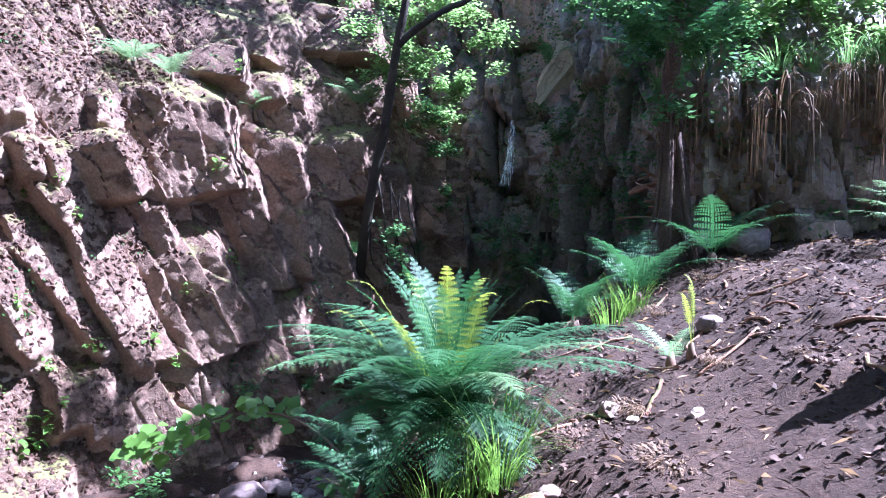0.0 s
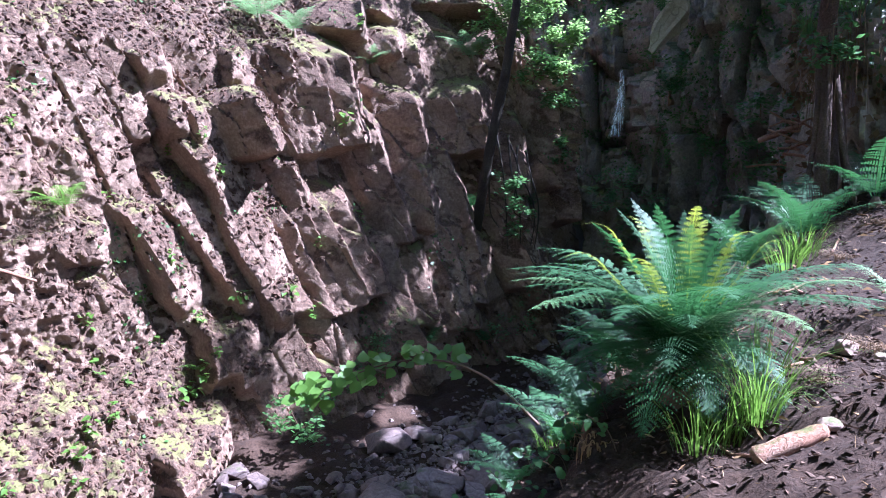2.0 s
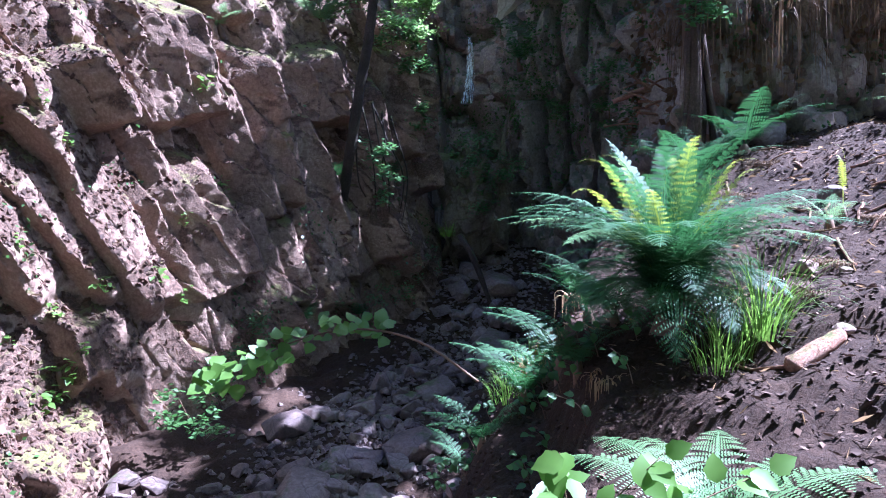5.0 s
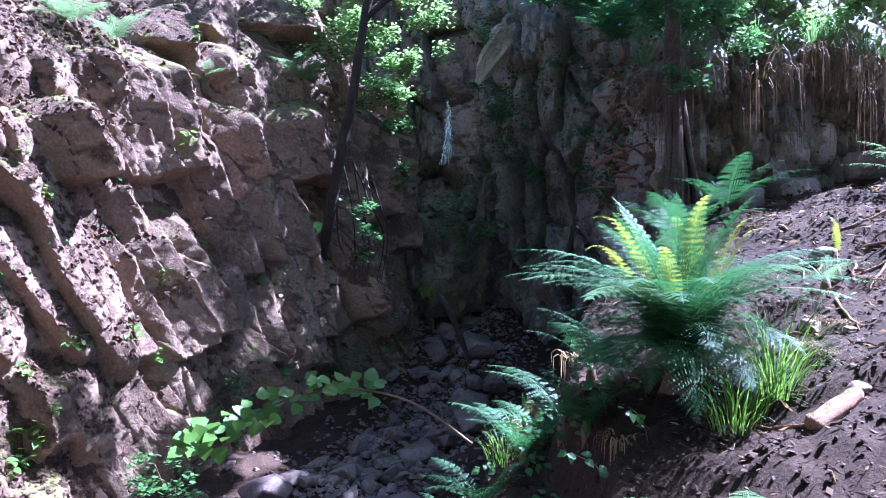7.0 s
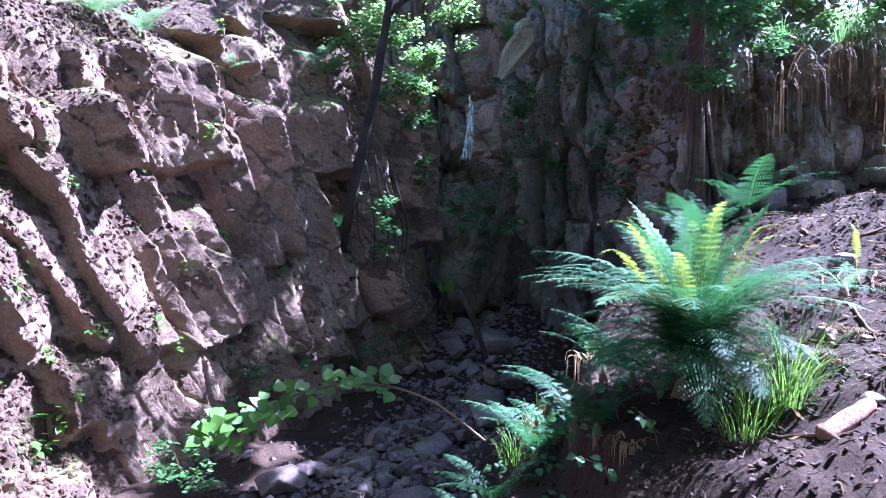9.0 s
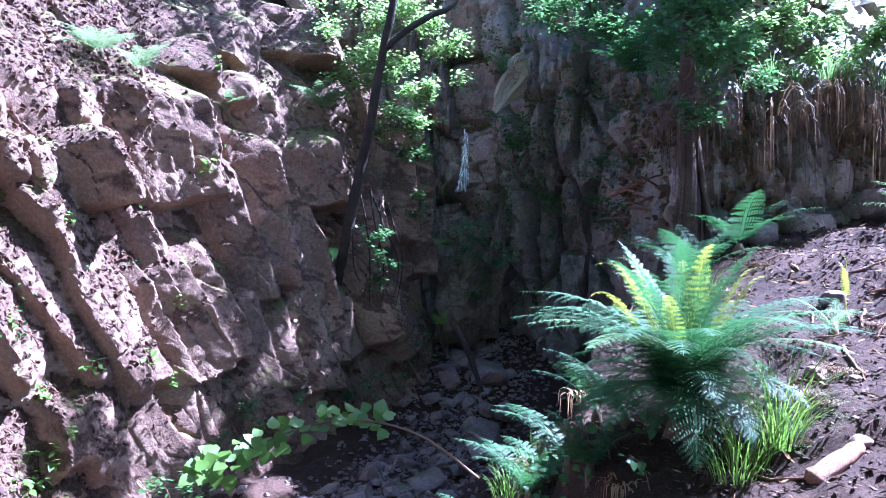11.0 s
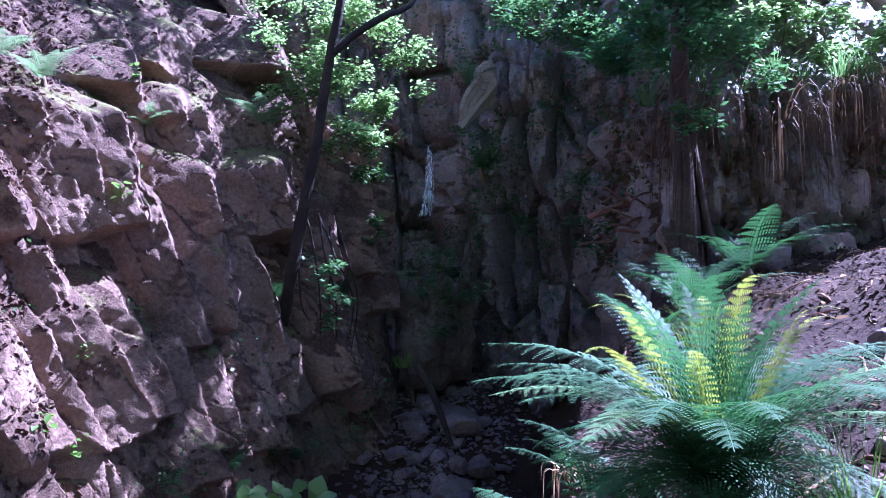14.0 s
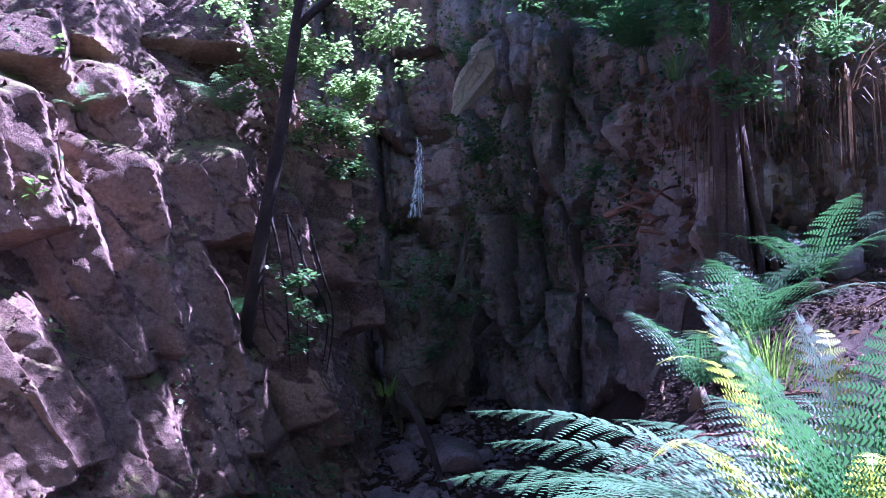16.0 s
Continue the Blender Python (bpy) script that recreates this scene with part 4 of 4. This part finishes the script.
N_OUT = [frond_mesh(0.6, 54, -18, 0.12, 560 + i, PALEFERN, 24, 10) for i in range(3)]
for k, (x, y, dz, a0, a1) in enumerate(((-1.12, 1.98, 0.02, 60, 270), (-0.78, 1.95, 0.02, -10, 300), (-0.45, 2.05, -0.02, 0, 240))):
    fern("fern", (x, y, ground_z(x, y) + dz), ring(N_OUT, 9, a0, a1, 70 + k, (-14, 0), (0.8, 1.1)), "pale green fern low on the near bank", 0.6, k, "ferns on the near bank")

# ---- brambles, leafy branch, grass
B_LEAF = leaf_part(0.062, 0.04, BRAMBLE, 1)
N_LEAF = leaf_part(0.092, 0.06, LEAF, 1, 0.12)
H_LEAF = leaf_part(0.13, 0.115, LEAF, 1, 0.1, 0.2)
for k, (dx, dy, h) in enumerate(((0, 0, 0.44), (-0.1, 0.05, 0.36), (0.1, 0.02, 0.38), (0.32, 0.0, 0.24))):
    x, y = -0.86 + dx, 2.08 + dy
    z = ground_z(x, y)
    leafy_stem("bramble", [(x, y, z - 0.02), (x - 0.02, y, z + 0.55 * h), (x - 0.05 + 0.1 * k, y - 0.02, z + h)], 0.004, N_LEAF, 10, 600 + k, "leafy bramble shoot on the near bank", "bramble", 0.03, start=0.45)
leafy_stem("branch", [(-0.45, 4.62, -0.22), (-0.75, 4.85, 0.0), (-1.1, 5.1, 0.06), (-1.5, 5.2, 0.0), (-1.9, 5.2, -0.16), (-2.05, 5.15, -0.24)], 0.010, H_LEAF, 84, 620, "leafy hazel-like branch hanging over the stream bed", "branch", 0.11, start=0.3, leaf_scale=(0.45, 0.95), face=38)
for k in range(26):
    r = rng(640 + k)
    x, y = -0.42 + r.uniform(-0.35, 0.5), 3.65 + r.uniform(-0.7, 1.0)
    z = ground_z(x, y)
    leafy_stem("bramble", [(x, y, z - 0.02), (x - 0.05, y - 0.04, z + 0.1), (x - 0.14 + r.uniform(-0.05, 0.1), y - 0.1, z + r.uniform(0.12, 0.2))], 0.003, B_LEAF, 7, 660 + k, "low bramble on the shaded bank", "bramble", 0.04, start=0.4, leaf_scale=(0.5, 0.85))
TUFTS = [(0.27, 2.88, 0, 130, 0.52, 0.09, GRASS, "tall bright green grass beside the fern"), (0.16, 2.92, 0, 80, 0.42, 0.10, GRASS, "tall bright green grass beside the fern"),
         (0.04, 2.84, 0, 60, 0.34, 0.10, GRASS, "green grass hanging over the bank"), (-0.16, 4.5, 0.02, 40, 0.24, 0.1, GRASS, "short green grass on the edge of the bank"),
         (-0.3, 4.45, 0.02, 36, 0.22, 0.1, GRASS, "short green grass on the edge of the bank"), (-0.4, 4.2, 0.0, 60, 0.26, 0.10, GRASS, "green grass on the edge of the bank"),
         (1.05, 4.7, 0, 90, 0.35, 0.12, GRASS, "green grass under the ferns"), (1.2, 4.9, 0, 90, 0.35, 0.12, GRASS, "green grass under the ferns"), (0.1, 7.7, 0.3, 60, 0.2, 0.08, GRASS, "dark green grass on a shaded rock")]
for k, (x, y, dz, n, h, sp, mt, lb) in enumerate(TUFTS):
    z = ground_z(x, y) + dz if k < 8 else 0.3
    t = tagged(new("grass_tuft", blades("grass_tuft", n, h, sp, mt, 700 + k, 0.7, 0.0026)), lb, "grass")
    t.matrix_basis = Matrix.Translation((x, y, z - 0.01))
for k, (x, y, z, n, h) in enumerate(((0.02, 4.60, 0.08, 90, 0.26), (-0.10, 4.54, 0.05, 70, 0.24), (0.12, 4.66, 0.08, 70, 0.24), (-0.2, 4.42, 0.06, 60, 0.2), (-0.3, 3.1, 0.02, 40, 0.18), (0.02, 4.2, 0.05, 40, 0.2))):
    t = tagged(new("straw_tuft", blades("straw_tuft", n, h, 0.075, STRAW, 720 + k, 2.6, 0.0035, True, 7)), "drooping tuft of dry straw on the bank", "grass")
    t.matrix_basis = pose(x, y, ground_z(x, y) + z, 0, 0, 50 * k)
r1 = rng(730)
hang_meshes = [blades("straw_tuft", 34 + 14 * k, 0.5 + 0.14 * k, 0.12, DRY, 740 + k, 2.0, 0.0035, True, 8) for k in range(4)]
# Darker, bluer copy of the grass green; shade and haze put into the colour.
LEDGE = leaf_material("ledge grass", (0.05, 0.115, 0.03), (0.16, 0.27, 0.08), 0.45)
green_meshes = [blades("grass_tuft", 70, 0.42, 0.10, LEDGE, 750 + k, 1.0, 0.0045) for k in range(4)]
for k in range(26):
    u = k / 25
    x, y = lerp_table([(0, 1.75, 6.3), (0.12, 1.9, 5.9), (0.4, 2.7, 5.62), (1.0, 4.3, 5.25)], u)
    t = tagged(new("straw_tuft", hang_meshes[k % 4]), "dry straw hanging from the overgrown ledge", "grass", "straw hanging from the ledge")
    t.matrix_basis = pose(x + r1.uniform(-0.05, 0.05), y - 0.06, 2.22 + r1.uniform(-0.45, 0.2), 0, 0, r1.uniform(0, 360)) @ Matrix.Scale(r1.uniform(0.5, 1.25), 4)
    if k % 2 == 0:
        t = tagged(new("grass_tuft", green_meshes[k % 4]), "green grass on the overgrown ledge", "grass", "grass on the ledge")
        t.matrix_basis = pose(x + r1.uniform(-0.05, 0.05), y + r1.uniform(0, 0.15), 2.36 + r1.uniform(-0.05, 0.1), 0, 0, r1.uniform(0, 360)) @ Matrix.Scale(r1.uniform(0.55, 0.95), 4)

# ---- dead wood
STICKS = (([(0.15, 2.55, 0.02), (0.27, 2.56, 0.035), (0.40, 2.60, 0.02)], 0.034, "log", "short reddish broken log on the bank"),
          ([(1.72, 7.3, 1.55), (1.9, 7.15, 1.63), (2.1, 7.0, 1.72)], 0.025, "branch", "dead branch jutting from the debris heap"),
          ([(0.2, 7.62, 0.3), (0.3, 7.5, 0.1), (0.42, 7.35, -0.35)], 0.028, "log", "dark log leaning in the cleft"),
          ([(-4.45, 4.75, 0.88), (-4.2, 4.95, 0.76), (-3.9, 5.1, 0.62)], 0.014, "branch", "dead branch lying on the debris slope"))
for k, (pts, rad, nm, lb) in enumerate(STICKS):
    if k == 0:
        pts = [(x, y, ground_z(x, y) + z) for x, y, z in pts]
    c = curve_pts(pts, 10)
    me = tube(nm, c, [rad * (0.75 + 0.35 * math.sin(1 + 2.2 * i / 10)) for i in range(11)], DEADWOOD if nm != "log" or k == 0 else BARK, 9, 0.16, 800 + k)
    tagged(new(nm, me), lb, nm)
r2 = rng(810)
for k in range(14):
    c = Vector((1.9 + r2.uniform(-0.15, 0.12), 7.0 + r2.uniform(-0.2, 0.25), 1.5 + r2.uniform(-0.2, 0.22)))
    d = Vector((r2.uniform(-1, -0.1), r2.uniform(-0.5, 0.4), r2.uniform(-0.5, 0.5))).normalized() * r2.uniform(0.1, 0.22)
    tagged(new("branch", tube("branch", curve_pts([c + d, c + Vector((0.02, 0, 0.02)), c - d + Vector((0.1, 0.05, 0))], 8), [0.006 + 0.01 * r2.random()] * 9, DEADWOOD, 6, 0.2, 820 + k)), "dead stick in the heap of debris", "branch", "sticks in the debris heap")
for k in range(46):
    x, y = r2.uniform(0.15, 2.3), r2.uniform(2.3, 5.3)
    a, L = r2.uniform(0, math.pi), r2.uniform(0.08, 0.34)
    pts = []
    for i in range(5):
        u = i / 4 - 0.5
        px, py = x + math.cos(a) * L * u + r2.uniform(-0.01, 0.01), y + math.sin(a) * L * u + r2.uniform(-0.01, 0.01)
        pts.append((px, py, ground_z(px, py) + 0.008))
    tagged(new("twig", tube("twig", curve_pts(pts, 8), [0.004 + 0.004 * r2.random()] * 9, DEADWOOD, 5, 0.2, k)), "dry brown twig lying on the soil", "twig", "twigs on the bank")
for k, (x, y, s, mt, lb) in enumerate(((0.88, 3.2, 0.16, STRAW, "yellowish moss clump on the bank"), (0.60, 2.98, 0.15, LITTER, "reddish mound of dead fern litter"), (1.25, 3.35, 0.12, STRAW, "yellowish moss clump beside the path"),
                                      (1.5, 3.0, 0.14, STRAW, "yellowish moss clump beside the path"), (0.85, 2.6, 0.18, STRAW, "dry mossy hummock on the bank"), (1.35, 4.6, 0.2, STRAW, "dry grass clump on the bank"), (1.75, 4.9, 0.2, STRAW, "dry grass clump on the bank"))):
    t = tagged(new("moss_clump", blades("moss_clump", 420, s * 0.3, s * 0.85, mt if mt is LITTER else DRY, 830 + k, 1.4, 0.003, True, 3)), lb, "moss")
    t.matrix_basis = Matrix.Translation((x, y, ground_z(x, y) - 0.005))


# ---- loose litter, far too small to count
def litter(name, spots, size, material, seed, label, chunk=False, thin=1.0):
    r = rng(seed)
    verts, faces = [], []
    for p, n in spots:
        s = size * r.uniform(0.4, 1.4)
        n = Vector(n)
        u = n.cross(Vector((r.uniform(-1, 1), r.uniform(-1, 1), r.uniform(-1, 1)))).normalized() * s
        w = n.cross(u) * (r.uniform(0.25, 0.7) * thin)
        c = Vector(p) + n * (0.2 * s)
        k = len(verts)
        if chunk:
            h = n * (s * r.uniform(0.4, 0.9))
            verts.extend((c - u - w, c + u * 0.8 - w, c + u + w * 0.8, c - u * 0.7 + w, c - u * 0.5 - w * 0.4 + h, c + u * 0.6 - w * 0.3 + h * 0.8, c + u * 0.4 + w * 0.5 + h))
            faces.extend(((k, k + 1, k + 5, k + 4), (k + 1, k + 2, k + 6, k + 5), (k + 2, k + 3, k + 6), (k + 3, k, k + 4, k + 6), (k + 4, k + 5, k + 6)))
        else:
            verts.extend((c - u, c - w + n * (s * r.uniform(0, 0.5)), c + u + n * (s * r.uniform(-0.1, 0.6)), c + w))
            faces.append((k, k + 1, k + 2, k + 3))
    tagged(new(name, mesh_from(name, verts, faces, material)), label, "litter", kind="stuff")


r3 = rng(900)
spots = []
for _ in range(15000):
    x, y = r3.uniform(-1.4, 3.6), r3.uniform(1.2, 5.9)
    if abs(x - 1.05 - 0.12 * (y - 2.5)) < 0.22 and r3.random() < 0.7:
        continue
    spots.append(((x, y, ground_z(x, y)), (r3.uniform(-0.4, 0.4), r3.uniform(-0.4, 0.4), 1)))
litter("leaf_litter", spots[:2600], 0.016, LITTER, 906, "pale dead leaves and wood chips on the soil")
litter("leaf_litter", spots[2600:9000], 0.016, DEBRIS, 901, "dead brown leaves and needles on the soil")
litter("soil_crumbs", spots[9000:], 0.012, SOIL, 902, "crumbs of dark soil on the bank", True)
faces_l = [(p.center.copy(), p.normal.copy()) for p in cliff_l.data.polygons if p.normal.z > 0.3 and p.center.z > -1.0 and p.center.x > -5.2]
faces_d = [f for f in faces_l if f[0].x < -2.5]
pick = [(faces_d if i % 3 else faces_l)[r3.randrange(len(faces_d if i % 3 else faces_l))] for i in range(26000)]
litter("rock_debris", pick[:14000], 0.022, DEBRIS, 903, "dry leaf debris lying on the rock ledges")
litter("rock_crumbs", pick[14000:24000], 0.02, DIRT, 904, "small broken stones lying on the rock ledges", True)
spots = []
for _ in range(5000):
    y = r3.uniform(4.0, 9.0)
    x = lerp_table(BEDLINE, y)[0] + r3.gauss(0, 0.45)
    spots.append(((x, y, ground_z(x, y)), (r3.uniform(-0.3, 0.3), r3.uniform(-0.3, 0.3), 1)))
litter("gravel", spots, 0.028, STONE, 905, "broken gravel in the stream bed", True)

spots = []
for _ in range(9000):
    x, y = r3.uniform(-0.2, 3.6), r3.uniform(1.2, 5.9)
    spots.append(((x, y, ground_z(x, y)), (r3.uniform(-0.4, 0.4), r3.uniform(-0.4, 0.4), 1)))
litter("needle_litter", spots[:6500], 0.022, DEBRIS, 907, "dry needles and straw strewn over the soil", thin=0.1)
litter("needle_litter", spots[7600:], 0.026, STRAW, 909, "pale dry straw strewn over the soil", thin=0.09)
pick = [faces_l[r3.randrange(len(faces_l))] for _ in range(7000)]
litter("needle_litter", [(p, n) for p, n in pick if p.x < -2.4], 0.035, DRY, 908, "dry stalks strewn over the debris slope", thin=0.12)


def face_leaves(face, count, thr, size, material, seed, label, lo, hi):
    """Small leaves in patches over a rock face."""
    r = rng(seed)
    polys = [(p.center.copy(), p.normal.copy()) for p in face.data.polygons if lo < p.center.z < hi and noise.noise(p.center * 1.6 + Vector((seed, 0, 0))) > thr]
    verts, faces = [], []
    for _ in range(count):
        c, n = polys[r.randrange(len(polys))]
        d = (Vector((r.uniform(-1, 1), r.uniform(-1, 1), r.uniform(-1.2, 0.3))) + n * 0.7).normalized()
        s = size * r.uniform(0.5, 1.3)
        w = d.cross(n).normalized() * (s * 0.32)
        k = len(verts)
        c = c + n * r.uniform(0, 0.06)
        verts.extend((c, c + d * s * 0.45 + w, c + d * s, c + d * s * 0.45 - w))
        faces.append((k, k + 1, k + 2, k + 3))
    tagged(new("ivy", mesh_from("ivy", verts, faces, material)), label, "ivy", kind="stuff")


face_leaves(cliff_b, 6500, 0.12, 0.045, IVY, 11, "dark green ivy and moss in patches on damp rock", 0.3, 4.4)
face_leaves(cliff_b, 2600, 0.2, 0.04, BRAMBLE, 23, "small green leaves in patches on damp rock", 0.6, 4.4)
face_leaves(cliff_r, 4200, 0.15, 0.045, IVY, 31, "dark ivy in patches on the earthy bank", 1.0, 3.2)
face_leaves(cliff_r, 3000, 0.1, 0.09, DRY, 37, "dead brown leaves and roots on the earthy bank", 1.0, 2.6)
face_leaves(cliff_l, 2600, 0.3, 0.035, IVY, 41, "creeping ivy in patches on shaded rock", -0.8, 3.5)

# ---- woods behind the rocks
def hill(x, y):
    return (x, y, 2.6 + 0.5 * (y - 10.2) + 0.5 * fbm(x * 0.4, y * 0.4, 40.0))


tagged(new("hillside", grid_mesh("hillside", span(-16, 16, 0.5), span(10.2, 40, 0.5), hill, SOIL)), "wooded hillside above the cliffs", "ground", kind="structure")
r4 = rng(950)
wood_leaves = [leaf_cloud("crown", [(0, 0, 0, 1.2, 3), (0.8, 0.2, 0.6, 0.9, 2), (-0.8, 0.1, 0.4, 0.9, 2), (0.1, 0.3, 1.5, 0.9, 2)], 2600, 0.16, CANOPY, 951 + k) for k in range(3)]
for k, (x, y) in enumerate(((-3.4, 11.5), (-1.2, 11.0), (0.6, 11.6), (2.6, 11.2), (-2.2, 14), (1.6, 14.5), (-5.2, 13))):
    z = hill(x, y)[2]
    tr = tagged(new("tree"), "leafy tree on the hillside above the cliffs", "tree", "trees on the hillside")
    tr.matrix_basis = Matrix.Translation((x, y, z))
    part("trunk", tube("trunk", [(0, 0, -0.2), (0.1, 0, 1.2), (0, 0.1, 2.6)], [0.11, 0.09, 0.04], BARK, 8, 0.1, k), tr)
    part("crown", wood_leaves[k % 3], tr, Matrix.Translation((0, 0, 1.6)))

# Unseen trees added behind the camera and overhead to cut the sky's fill light.
ring_leaves = [leaf_cloud("crown", [(0, 0, 0, 2.2, 3), (1.4, 0.3, 0.8, 1.6, 2), (-1.4, 0.1, 0.6, 1.6, 2), (0.1, -1.2, 0.3, 1.6, 2), (0.1, 0.5, 2.0, 1.5, 2), (0, 1.3, -0.6, 1.4, 1)], 3400, 0.42, CANOPY, 970 + k) for k in range(3)]
for k, (x, y, h, sc) in enumerate(((-8.5, 0.5, 4.5, 1.1), (-7.0, -3.5, 4.5, 1.2), (-3.5, -5.5, 4.0, 1.3), (0.5, -6.0, 4.0, 1.3), (4.5, -5.0, 4.5, 1.2), (8.5, -3.5, 4.5, 1.1),
                                   (-4.6, -1.2, 7.2, 1.15), (-1.5, -2.0, 7.0, 1.15), (1.8, -2.2, 7.2, 1.1), (-5.5, 2.2, 8.0, 1.0), (-2.2, 1.6, 7.6, 0.95), (-0.9, 0.0, 7.8, 0.8))):
    tr = tagged(new("tree"), "unseen tall leafy tree added to cut sky light in the gully", "tree", "woodland trees")
    bx, by = (x, y) if k < 9 else (x - 3.5, y - 6)
    z = ground_z(bx, by)
    tr.matrix_basis = Matrix.Translation((bx, by, z))
    dx, dy = x - bx, y - by
    pts = curve_pts([(0, 0, -0.3), (dx * 0.05, dy * 0.05, h * 0.45), (dx * 0.35, dy * 0.35, h * 0.8), (dx, dy, h)], 14)
    part("trunk", tube("trunk", pts, [0.2 - 0.011 * i for i in range(15)], BARK, 9, 0.08, k), tr)
    part("crown", ring_leaves[k % 3], tr, Matrix.Translation((dx, dy, h)) @ pose(0, 0, 0, 0, 0, 50 * k) @ Matrix.Scale(sc, 4))
